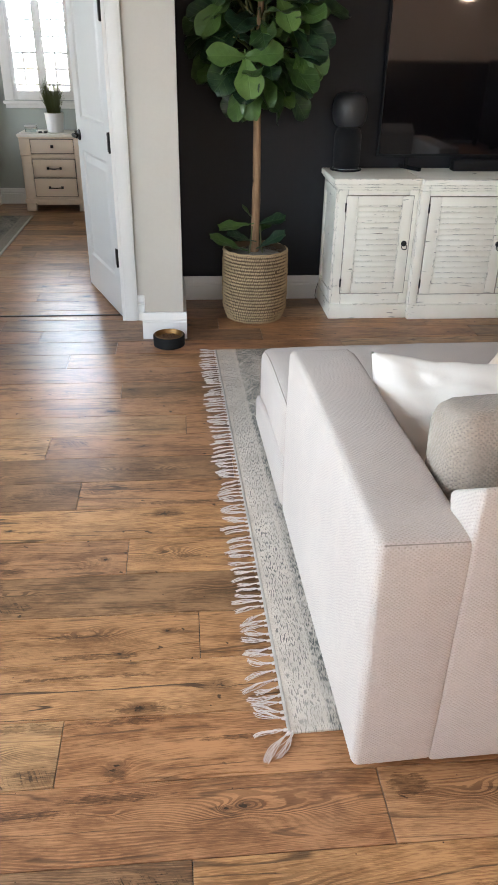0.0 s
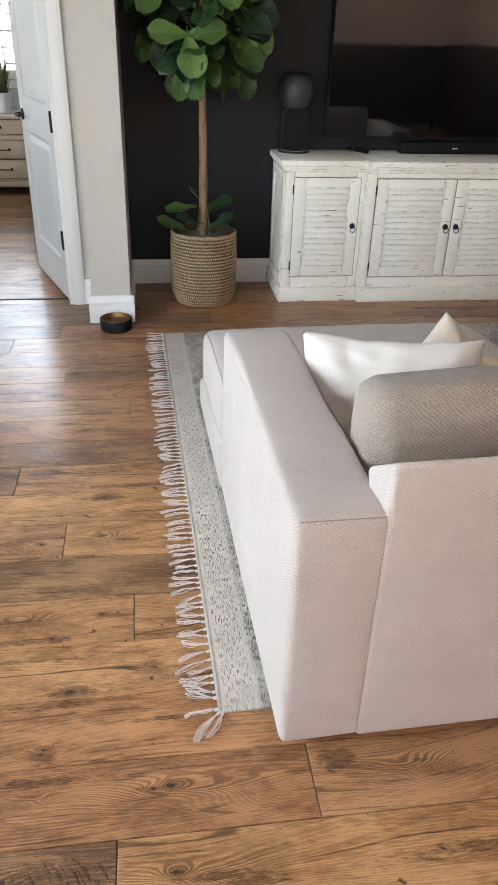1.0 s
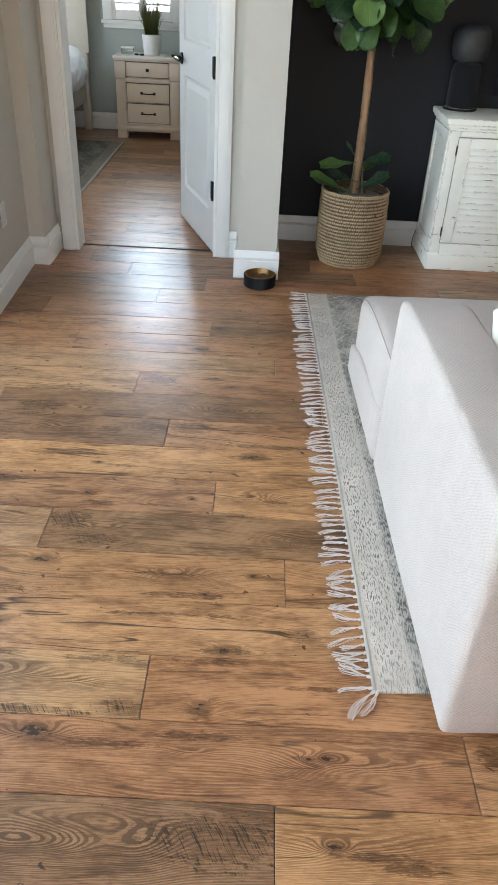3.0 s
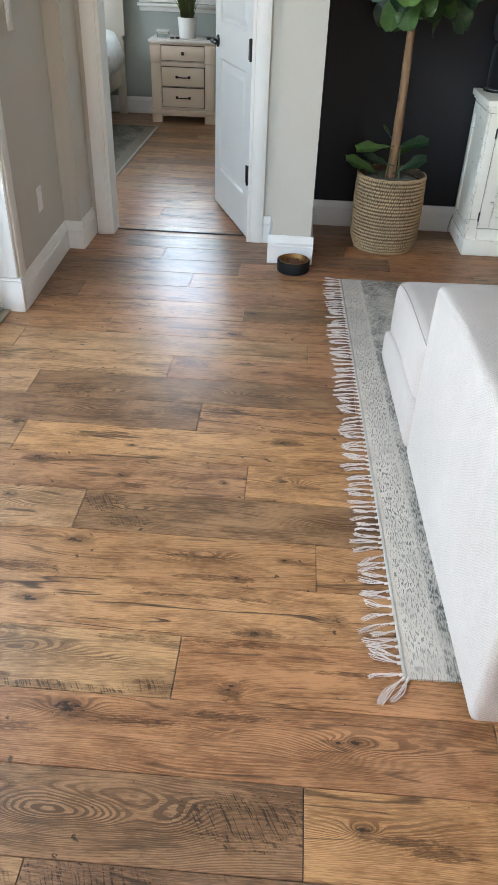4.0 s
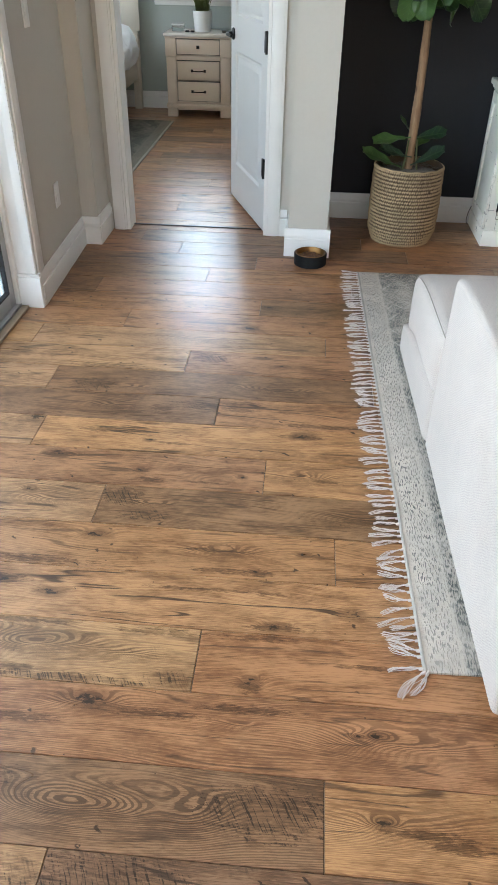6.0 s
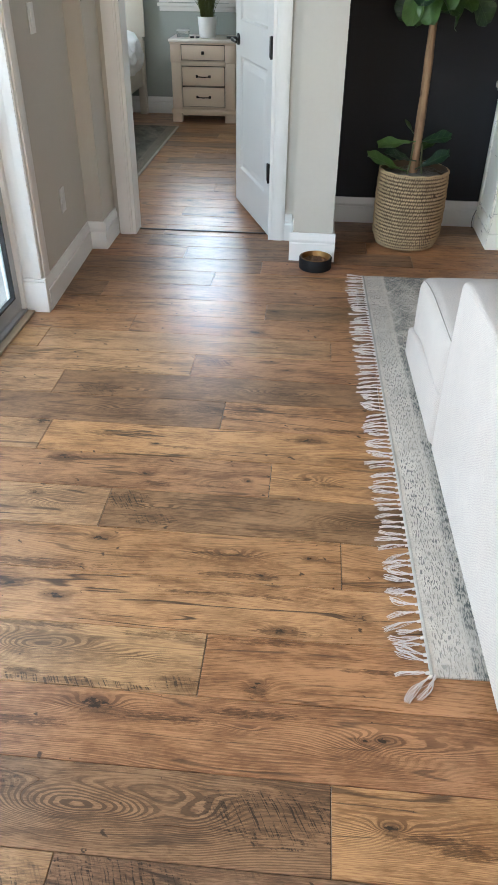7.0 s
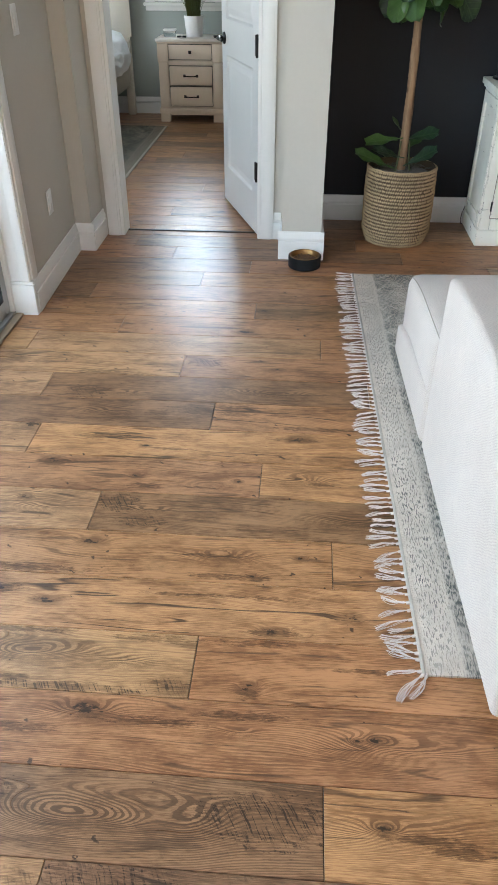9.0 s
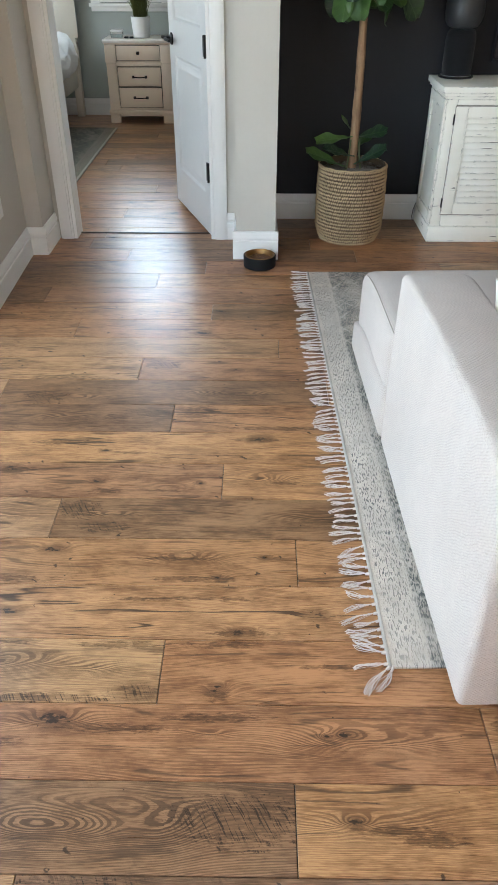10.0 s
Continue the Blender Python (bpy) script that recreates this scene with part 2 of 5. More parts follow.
def distressed(name):
    """White chalk paint rubbed through to grey-brown wood in long scratches."""
    m, nt, b = material(name)
    c = obj_coords(nt, True)
    paint = ramp(nt, noise_tex(nt, c, 7, 4), [(0.3, (0.90, 0.85, 0.73)), (0.7, (0.96, 0.92, 0.81))])
    streak = noise_tex(nt, vec(nt, "MULTIPLY", c, (7.0, 7.0, 60.0)), 1.0, 3.0, 0.6, 0.3)
    where = noise_tex(nt, vec(nt, "MULTIPLY", c, (4.0, 4.0, 5.0)), 1.0, 2.0)
    worn = math_node(nt, "MULTIPLY", ramp(nt, streak, [(0.645, 0.0), (0.675, 1.0)]), ramp(nt, where, [(0.47, 0.0), (0.58, 1.0)]))
    soft = node(nt, "ShaderNodeBevel", 0, None, Radius=0.009)
    n = nt.nodes.new("ShaderNodeVectorMath")
    n.operation = "DOT_PRODUCT"
    put(nt, n.inputs[0], soft), put(nt, n.inputs[1], node(nt, "ShaderNodeNewGeometry", 1))
    rim = ramp(nt, n.outputs["Value"], [(0.86, 1.0), (0.985, 0.0)])
    rub = math_node(nt, "MULTIPLY", rim, ramp(nt, noise_tex(nt, c, 16, 4, 0.7), [(0.49, 0.0), (0.58, 1.0)]))
    worn = math_node(nt, "MAXIMUM", worn, rub)
    bare = ramp(nt, noise_tex(nt, vec(nt, "MULTIPLY", c, (3, 3, 90)), 1.0, 2), [(0.3, (0.16, 0.135, 0.11)), (0.7, (0.36, 0.32, 0.27))])
    put(nt, b.inputs["Base Color"], mix(nt, worn, paint, bare))
    b.inputs["Roughness"].default_value = 0.62
    bump(nt, b, math_node(nt, "SUBTRACT", math_node(nt, "MULTIPLY", noise_tex(nt, vec(nt, "MULTIPLY", c, (6, 6, 120)), 1.0, 3), 0.5), worn), 0.25, 0.0015)
    return m


def bark(name, lo, hi, stretch=(40, 40, 6)):
    m, nt, b = material(name)
    c = obj_coords(nt)
    f = noise_tex(nt, vec(nt, "MULTIPLY", c, stretch), 1.0, 4, 0.6)
    k = node(nt, "ShaderNodeTexVoronoi", 0, None, Vector=vec(nt, "MULTIPLY", c, (16, 16, 9)), Scale=1.0)
    col = mix(nt, ramp(nt, k, [(0.08, 0.75), (0.2, 0.0)]), ramp(nt, f, [(0.3, lo), (0.7, hi)]), tuple(v * 0.4 for v in lo))
    put(nt, b.inputs["Base Color"], col)
    b.inputs["Roughness"].default_value = 0.7
    bump(nt, b, f, 0.5, 0.002)
    return m


def leaf_material(name, lo, hi, gloss=0.36):
    m, nt, b = material(name)
    c = obj_coords(nt)
    r = node(nt, "ShaderNodeObjectInfo", 5)
    sep = nt.nodes.new("ShaderNodeSeparateXYZ")
    put(nt, sep.inputs[0], c)
    ay = math_node(nt, "ABSOLUTE", sep.outputs[0])
    side = math_node(nt, "SINE", math_node(nt, "MULTIPLY", math_node(nt, "SUBTRACT", sep.outputs[1], math_node(nt, "MULTIPLY", ay, 0.75)), 190.0))
    vein = math_node(nt, "MAXIMUM", ramp(nt, side, [(0.93, 0.0), (1.0, 0.8)]), ramp(nt, ay, [(0.0015, 1.0), (0.004, 0.0)]))
    f = math_node(nt, "ADD", math_node(nt, "MULTIPLY", noise_tex(nt, c, 22, 3), 0.5), math_node(nt, "MULTIPLY", r, 0.5))
    col = ramp(nt, f, [(0.36, lo), (0.90, hi)])
    col = mix(nt, math_node(nt, "MULTIPLY", vein, 0.16), col, (0.15, 0.26, 0.085))
    put(nt, b.inputs["Base Color"], col)
    b.inputs["Roughness"].default_value = gloss
    bump(nt, b, math_node(nt, "SUBTRACT", noise_tex(nt, c, 30, 2), vein), 0.35, 0.003)
    return m


def rug_material(name, base, line, deep, lattice=True):
    """Flat-woven distressed rug: short broken strokes along the warp, a pale lattice and a plain border."""
    m, nt, b = material(name)
    c = obj_coords(nt)
    sep = nt.nodes.new("ShaderNodeSeparateXYZ")
    put(nt, sep.inputs[0], c)
    dash = noise_tex(nt, vec(nt, "MULTIPLY", c, (270.0, 52.0, 1.0)), 1.0, 1.5, 0.5)
    area = noise_tex(nt, vec(nt, "MULTIPLY", c, (3.2, 2.2, 1.0)), 1.0, 4.0, 0.6)
    worn = noise_tex(nt, c, 9.0, 4.0, 0.65)
    strokes = math_node(nt, "MULTIPLY", ramp(nt, dash, [(0.55, 0.0), (0.575, 1.0)]), ramp(nt, math_node(nt, "ADD", math_node(nt, "MULTIPLY", area, 0.7), math_node(nt, "MULTIPLY", worn, 0.3)), [(0.38, 0.3), (0.56, 1.0)]))
    strokes = math_node(nt, "MULTIPLY", strokes, ramp(nt, sep.outputs[0], [(0.014, 0.0), (0.02, 1.0)]) if lattice else 1.0)
    col = ramp(nt, worn, [(0.36, tuple(v * 0.78 for v in base)), (0.62, base)])
    col = mix(nt, math_node(nt, "MULTIPLY", strokes, 0.85), col, deep)
    if lattice:
        # past the plain stripe: dusky field under a pale zigzag lattice, rubbed away in places
        px = math_node(nt, "ADD", sep.outputs[0], math_node(nt, "MULTIPLY", math_node(nt, "SUBTRACT", noise_tex(nt, c, 26.0, 3.0, 0.7), 0.5), 0.022))
        p = math_node(nt, "ADD", math_node(nt, "MULTIPLY", px, 13.0), math_node(nt, "MULTIPLY", sep.outputs[1], 8.5))
        q = math_node(nt, "SUBTRACT", math_node(nt, "MULTIPLY", px, 13.0), math_node(nt, "MULTIPLY", sep.outputs[1], 8.5))
        la = math_node(nt, "MAXIMUM", math_node(nt, "PINGPONG", p, 0.5), math_node(nt, "PINGPONG", q, 0.5))
        inner = ramp(nt, px, [(0.102, 0.0), (0.112, 1.0)])
        stripe = math_node(nt, "MULTIPLY", ramp(nt, px, [(0.090, 0.0), (0.095, 1.0)]), math_node(nt, "SUBTRACT", 1.0, inner))
        col = mix(nt, math_node(nt, "MULTIPLY", stripe, 0.45), col, base)
        rub = ramp(nt, noise_tex(nt, vec(nt, "MULTIPLY", c, (7.0, 3.4, 1.0)), 1.0, 5.0, 0.7), [(0.40, 0.12), (0.56, 1.0)])
        field = math_node(nt, "MULTIPLY", inner, rub)
        dusk = mix(nt, ramp(nt, dash, [(0.44, 0.0), (0.53, 1.0)]), tuple(v * k for v, k in zip(base, (0.68, 0.69, 0.69))), tuple(v * k for v, k in zip(base, (0.17, 0.20, 0.22))))
        col = mix(nt, math_node(nt, "MULTIPLY", field, 0.90), col, dusk)
        lm = math_node(nt, "MULTIPLY", math_node(nt, "MULTIPLY", ramp(nt, math_node(nt, "ADD", la, math_node(nt, "MULTIPLY", math_node(nt, "SUBTRACT", dash, 0.5), 0.10)), [(0.42, 0.0), (0.46, 1.0)]), inner), ramp(nt, worn, [(0.42, 0.0), (0.58, 1.0)]))
        col = mix(nt, math_node(nt, "MULTIPLY", lm, 0.55), col, line)
    put(nt, b.inputs["Base Color"], col)
    b.inputs["Roughness"].default_value = 0.95
    b.inputs["Specular IOR Level"].default_value = 0.15
    bump(nt, b, math_node(nt, "ADD", dash, noise_tex(nt, vec(nt, "MULTIPLY", c, (60, 420, 1)), 1.0, 1)), 0.5, 0.003)
    return m


def glass(name, tint=(1, 1, 1), rough=0.0):
    m, nt, b = material(name)
    b.inputs["Base Color"].default_value = (*tint, 1)
    b.inputs["Roughness"].default_value = rough
    b.inputs["Transmission Weight"].default_value = 1.0
    b.inputs["IOR"].default_value = 1.45
    return m


def glow(name, colour, strength):
    m, nt, b = material(name)
    b.inputs["Base Color"].default_value = (*colour, 1)
    b.inputs["Emission Color"].default_value = (*colour, 1)
    b.inputs["Emission Strength"].default_value = strength
    return m


# ---- materials ----
OAK = {
    "tan": ((0.45, 0.233, 0.117), (0.275, 0.133, 0.064), (0.092, 0.041, 0.020)),
    "red": ((0.47, 0.232, 0.114), (0.298, 0.137, 0.065), (0.10, 0.043, 0.020)),
    "grey": ((0.325, 0.178, 0.095), (0.190, 0.099, 0.051), (0.056, 0.029, 0.015)),
    "gold": ((0.54, 0.290, 0.142), (0.350, 0.172, 0.080), (0.110, 0.050, 0.023)),
    "straw": ((0.52, 0.295, 0.148), (0.335, 0.180, 0.088), (0.105, 0.055, 0.027)),
}
WOODS = {tone: wood_floor("oak_" + tone, *shades, contour=0.4, smoke=0.28, cracks=0.4, nicks=0.25) for tone, shades in OAK.items()}
GREIGE = plain("greige_wall_paint", (0.515, 0.482, 0.420), 0.75, 0, 0.03, 10, 0.12)
# paler and warmer than the greige so the unseen walls add warm bounce
BOUNCE = plain("pale_bounce_paint", (0.70, 0.60, 0.52), 0.8, 0, 0.03, 10, 0.12)
SAGE = plain("sage_wall_paint", (0.36, 0.39, 0.355), 0.75, 0, 0.03, 10, 0.12)
CHARCOAL = plain("charcoal_wall_paint", (0.0200, 0.0203, 0.0240), 0.7, 0, 0.08, 10, 0.12)
CHARCOAL.node_tree.nodes["Principled BSDF"].inputs["Specular IOR Level"].default_value = 0.28
CEILING = plain("ceiling_paint", (0.78, 0.77, 0.75), 0.85, 0, 0.02, 10, 0.2)
WHITE = plain("white_trim_paint", (0.78, 0.768, 0.735), 0.38, 0, 0.03, 12, 0.05)
DOORWHITE = plain("white_door_paint", (0.74, 0.75, 0.73), 0.36, 0, 0.03, 12, 0.05)
BLACK = plain("black_hardware", (0.016, 0.015, 0.015), 0.42, 0.6, 0.2, 30, 0.08)
SOFA = fabric("greige_woven_upholstery", (0.530, 0.448, 0.390), 0.0052, 0.11, 0.36, 0.46)
CUSHION = fabric("taupe_woven_cushion", (0.355, 0.285, 0.230), 0.0060, 0.24, 0.7, 0.55)
SEAM = plain("seam_thread", (0.30, 0.25, 0.215), 0.9, 0, 0.15, 60, 0.2)
LINEN = fabric("white_linen", (0.76, 0.685, 0.605), 0.0016, 0.03, 0.15, 0.06)
CREAM = fabric("cream_linen", (0.76, 0.63, 0.51), 0.0016, 0.04, 0.15, 0.06)
TAN = fabric("tan_linen", (0.55, 0.40, 0.25), 0.003, 0.08, 0.2, 0.15)
RUG = rug_material("distressed_rug_weave", (0.63, 0.545, 0.458), (0.68, 0.595, 0.505), (0.10, 0.098, 0.100))
BEDRUG = rug_material("bedroom_rug_weave", (0.31, 0.28, 0.23), (0.37, 0.335, 0.28), (0.10, 0.10, 0.085))
COTTON = plain("cotton_fringe", (0.63, 0.535, 0.475), 0.95, 0, 0.2, 80, 0.4)
BINDING = plain("rug_binding", (0.43, 0.385, 0.33), 0.9, 0, 0.15, 60, 0.3)
CHALK = distressed("distressed_white_paint")
WORN = plain("bare_worn_wood", (0.34, 0.295, 0.24), 0.8, 0, 0.3, 40, 0.3)
GAP = plain("dark_joint", (0.03, 0.024, 0.02), 0.9, 0, 0.2, 20, 0.1)
TVBLACK = plain("tv_plastic", (0.008, 0.008, 0.009), 0.6, 0, 0.1, 30, 0.05)
TVBLACK.node_tree.nodes["Principled BSDF"].inputs["Specular IOR Level"].default_value = 0.2
CLOTHBLACK = fabric("speaker_cloth", (0.009, 0.0095, 0.011), 0.003, 0.2, 0.4, 0.3)
TRUNK = bark("fig_trunk_bark", (0.15, 0.080, 0.04), (0.40, 0.245, 0.13))
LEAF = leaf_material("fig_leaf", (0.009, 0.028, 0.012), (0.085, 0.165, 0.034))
# lit copy of the fig leaf, brightness put into its green
LITLEAF = leaf_material("lit_fig_leaf", (0.060, 0.120, 0.026), (0.150, 0.255, 0.060))
TWIG = plain("green_twig", (0.10, 0.11, 0.04), 0.6, 0, 0.2, 40, 0.3)
STRAW = plain("seagrass_straw", (0.53, 0.385, 0.220), 0.7, 0, 0.3, 90, 0.5)
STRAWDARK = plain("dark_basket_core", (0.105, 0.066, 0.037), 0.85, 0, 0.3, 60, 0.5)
MOSS = plain("dried_moss", (0.26, 0.235, 0.20), 0.95, 0, 0.4, 90, 1.0, 0.01)
NIGHT = plain("cream_washed_wood", (0.78, 0.64, 0.50), 0.5, 0, 0.05, 14, 0.1)
NIGHTTOP = plain("whitewashed_top", (0.78, 0.71, 0.63), 0.42, 0, 0.06, 14, 0.1)
BRONZE = plain("oiled_bronze", (0.035, 0.025, 0.02), 0.4, 0.8, 0.25, 40, 0.1)
CERAMIC = plain("white_ceramic", (0.80, 0.79, 0.77), 0.3, 0, 0.02, 12, 0.03)
GRASS = plain("grass_blade", (0.11, 0.13, 0.04), 0.6, 0, 0.35, 50, 0.2)
CLOTH = plain("white_bedding", (0.86, 0.85, 0.84), 0.9, 0, 0.03, 30, 0.3, 0.004)
BEDPAINT = plain("cream_bed_paint", (0.66, 0.60, 0.50), 0.5, 0, 0.05, 14, 0.1)
BOWLBLACK = plain("matte_black_bowl", (0.008, 0.008, 0.009), 0.6, 0.0, 0.1, 30, 0.05)
BOWLBLACK.node_tree.nodes["Principled BSDF"].inputs["Specular IOR Level"].default_value = 0.2
BRASS = plain("brushed_brass_liner", (0.26, 0.145, 0.055), 0.42, 1.0, 0.12, 60, 0.1)
KIBBLE = plain("kibble", (0.12, 0.055, 0.022), 0.7, 0, 0.4, 120, 0.5)
PLASTIC = plain("white_switch_plastic", (0.74, 0.73, 0.70), 0.35, 0, 0.02, 20, 0.02)
ALU = plain("grey_slider_frame", (0.42, 0.43, 0.43), 0.4, 0.5, 0.06, 20, 0.05)
RUBBER = plain("black_gasket", (0.012, 0.012, 0.012), 0.6, 0, 0.1, 30, 0.1)
PANE = glass("window_glass", (0.93, 0.98, 0.97))
SMOKE = plain("smoked_glass_shade", (0.035, 0.036, 0.038), 0.42, 0, 0.05, 10, 0.0)
PATIO = plain("patio_concrete", (0.48, 0.47, 0.45), 0.85, 0, 0.12, 8, 0.3)
SIDING = plain("neighbour_siding", (0.74, 0.74, 0.72), 0.7, 0, 0.04, 6, 0.1)
SHINGLE = plain("neighbour_roof", (0.20, 0.19, 0.185), 0.9, 0, 0.2, 20, 0.5)
HOUSEGLASS = plain("neighbour_glass", (0.22, 0.30, 0.34), 0.1, 0, 0.1, 3, 0.0)
WALNUT = plain("dark_walnut", (0.018, 0.011, 0.008), 0.4, 0, 0.3, 20, 0.1)
STRIP = plain("dark_transition_strip", (0.035, 0.022, 0.015), 0.4, 0.2, 0.2, 30, 0.1)

m_screen, nt_s, b_s = material("tv_glass")
b_s.inputs["Base Color"].default_value = (0.004, 0.004, 0.005, 1)
b_s.inputs["Roughness"].default_value = 0.07
b_s.inputs["IOR"].default_value = 1.95
put(nt_s, b_s.inputs["Roughness"], ramp(nt_s, noise_tex(nt_s, obj_coords(nt_s), 2.5, 3), [(0.3, 0.02), (0.75, 0.045)]))


# ---- mesh helpers ----
def box(bm, x0, x1, y0, y1, z0, z1, bevel=0.0, seg=2, turn=None):
    n = len(bm.verts)
    vs = [bm.verts.new((x, y, z)) for z in (z0, z1) for x, y in ((x0, y0), (x1, y0), (x1, y1), (x0, y1))]
    quads = ((3, 2, 1, 0), (4, 5, 6, 7), (0, 1, 5, 4), (1, 2, 6, 5), (2, 3, 7, 6), (3, 0, 4, 7))
    fs = [bm.faces.new([vs[i] for i in q]) for q in quads]
    if bevel:
        es = list({e for f in fs for e in f.edges})
        r = bmesh.ops.bevel(bm, geom=es, offset=bevel, segments=seg, profile=0.5, affect="EDGES")
    if turn is not None:
        bm.verts.ensure_lookup_table()
        bmesh.ops.transform(bm, matrix=turn, verts=bm.verts[n:] if n else bm.verts[:])
    return bm


def boxes(*specs):
    """One bmesh out of several separate boxes, each (x0, x1, y0, y1, z0, z1[, bevel])."""
    out = bmesh.new()
    for s in specs:
        one = box(bmesh.new(), *s)
        glue(out, one)
    return out


def glue(out, one, m=None):
    me = bpy.data.meshes.new("tmp")
    one.to_mesh(me)
    one.free()
    if m is not None:
        me.transform(m)
    out.from_mesh(me)
    bpy.data.meshes.remove(me)
    return out


def prism(points, z0, z1):
    bm = bmesh.new()
    lo = [bm.verts.new((x, y, z0)) for x, y in points]
    hi = [bm.verts.new((x, y, z1)) for x, y in points]
    bm.faces.new(list(reversed(lo))), bm.faces.new(hi)
    for i in range(len(points)):
        j = (i + 1) % len(points)
        bm.faces.new((lo[i], lo[j], hi[j], hi[i]))
    bmesh.ops.recalc_face_normals(bm, faces=bm.faces)
    return bm


def lathe(profile, n=32, closed=False):
    """Turned about z: profile of (radius, z) from the bottom up."""
    bm = bmesh.new()
    rings = []
    for r, z in profile:
        if r < 1e-5:
            rings.append([bm.verts.new((0, 0, z))])
        else:
            rings.append([bm.verts.new((r * math.cos(2 * math.pi * i / n), r * math.sin(2 * math.pi * i / n), z)) for i in range(n)])
    for a, b in zip(rings, rings[1:]):
        for i in range(n):
            j = (i + 1) % n
            if len(a) == 1 and len(b) > 1:
                bm.faces.new((a[0], b[j], b[i]))
            elif len(b) == 1 and len(a) > 1:
                bm.faces.new((a[i], a[j], b[0]))
            elif len(a) > 1:
                bm.faces.new((a[i], a[j], b[j], b[i]))
    bmesh.ops.recalc_face_normals(bm, faces=bm.faces)
    return bm


def tube(bm, points, radius, sides=6):
    """A round bar along points; radius a number or one for each point."""
    pts = [Vector(p) for p in points]
    radii = radius if isinstance(radius, (list, tuple)) else [radius] * len(pts)
    rings = []
    up = Vector((0.31, 0.22, 0.92)).normalized()
    for i, p in enumerate(pts):
        d = (pts[min(i + 1, len(pts) - 1)] - pts[max(i - 1, 0)]).normalized()
        a = d.cross(up)
        a = a.normalized() if a.length > 1e-4 else d.orthogonal().normalized()
        b = d.cross(a).normalized()
        rings.append([bm.verts.new(p + radii[i] * (a * math.cos(2 * math.pi * k / sides) + b * math.sin(2 * math.pi * k / sides))) for k in range(sides)])
    for r, s in zip(rings, rings[1:]):
        for k in range(sides):
            bm.faces.new((r[k], r[(k + 1) % sides], s[(k + 1) % sides], s[k]))
    bm.faces.new(list(reversed(rings[0]))), bm.faces.new(rings[-1])
    return bm


def mesh_of(name, bm, mat, smooth=35):
    me = bpy.data.meshes.new(name)
    bmesh.ops.recalc_face_normals(bm, faces=bm.faces)
    bm.to_mesh(me)
    bm.free()
    me.materials.append(mat)
    if smooth:
        me.polygons.foreach_set("use_smooth", [True] * len(me.polygons))
        me.set_sharp_from_angle(angle=radians(smooth))
    return me


def part(name, bm, mat, parent=None, label="", m=None, smooth=35):
    ob = new(name, mesh_of(name, bm, mat, smooth))
    if parent is not None:
        ob.parent = parent
    if m is not None:
        ob.matrix_basis = m
    if label:
        tagged(ob, label)
    return ob


def share(name, me, parent, m, label=""):
    ob = new(name, me)
    ob.parent = parent
    ob.matrix_basis = m
    if label:
        tagged(ob, label)
    return ob


def thing(name, label, category, m=None, group="", kind=""):
    ob = new(name)
    ob.empty_display_size = 0.1
    if m is not None:
        ob.matrix_basis = m
    return tagged(ob, label, category, group, kind)


def structure(name, bm, mat, label, category="wall", smooth=35):
    return tagged(part(name, bm, mat, None, "", None, smooth), label, category, "", "structure")


# ---- structure ----
CEIL = 2.9
X0, X1, Y0, YD = -1.36, 5.6, -5.3, 3.815     # living room: slider wall, far side, rear, accent wall
YB0, YB1 = 3.535, 7.145                       # bedroom: inside of the door wall, window wall

structure("wall_north", boxes((0.0, X1, YD, YD + 0.12, 0, CEIL)), CHARCOAL, "matte charcoal painted accent wall behind the television")
structure("wall_pier", boxes((-0.217, 0.0, 3.09, YD + 0.12, 0, CEIL)), GREIGE, "light greige painted end of a partition wall")
structure("wall_door", boxes((-0.355, -0.219, 3.415, YB0, 0, CEIL), (-1.19, -0.355, 3.415, YB0, 2.46, CEIL), (-4.3, -1.19, 3.415, YB0, 0, CEIL)), GREIGE, "greige painted wall round the bedroom doorway")
structure("wall_left", prism([(-1.358, 2.275), (-1.392, 3.14), (-1.302, 3.14), (-1.302, 3.413), (-1.56, 3.413), (-1.56, 2.275)], 0, CEIL), GREIGE, "greige painted return wall with a shallow pilaster")
structure("wall_slider", boxes((-1.56, X0, -2.3, 2.275, 2.42, CEIL), (-1.56, X0, Y0, -2.3, 0, CEIL)), GREIGE, "greige painted wall round the sliding glass door")
structure("wall_south", boxes((X0 - 0.2, -0.7, Y0 - 0.14, Y0, 0, CEIL), (1.9, X1 + 0.14, Y0 - 0.14, Y0, 0, CEIL), (-0.7, 1.9, Y0 - 0.14, Y0, 0, 0.85), (-0.7, 1.9, Y0 - 0.14, Y0, 2.35, CEIL)), BOUNCE, "unseen rear wall, pale for bounce, with an added window opening")
structure("wall_east", boxes((X1, X1 + 0.14, Y0, YD + 0.12, 0, CEIL)), BOUNCE, "plain unseen side wall, pale and warm for bounce")
structure("bedroom_wall_north", boxes((-4.3, -1.62, YB1, YB1 + 0.14, 0, CEIL), (-1.02, 1.0, YB1, YB1 + 0.14, 0, CEIL), (-1.62, -1.02, YB1, YB1 + 0.14, 0, 1.0), (-1.62, -1.02, YB1, YB1 + 0.14, 2.25, CEIL)), SAGE, "sage grey-green painted bedroom wall with a window")
structure("bedroom_wall_west", boxes((-4.2, -4.06, YB0, 4.5, 0, CEIL), (-4.2, -4.06, 6.1, YB1, 0, CEIL), (-4.2, -4.06, 4.5, 6.1, 0, 0.8), (-4.2, -4.06, 4.5, 6.1, 2.2, CEIL)), SAGE, "sage grey-green painted bedroom side wall with an added unseen opening")
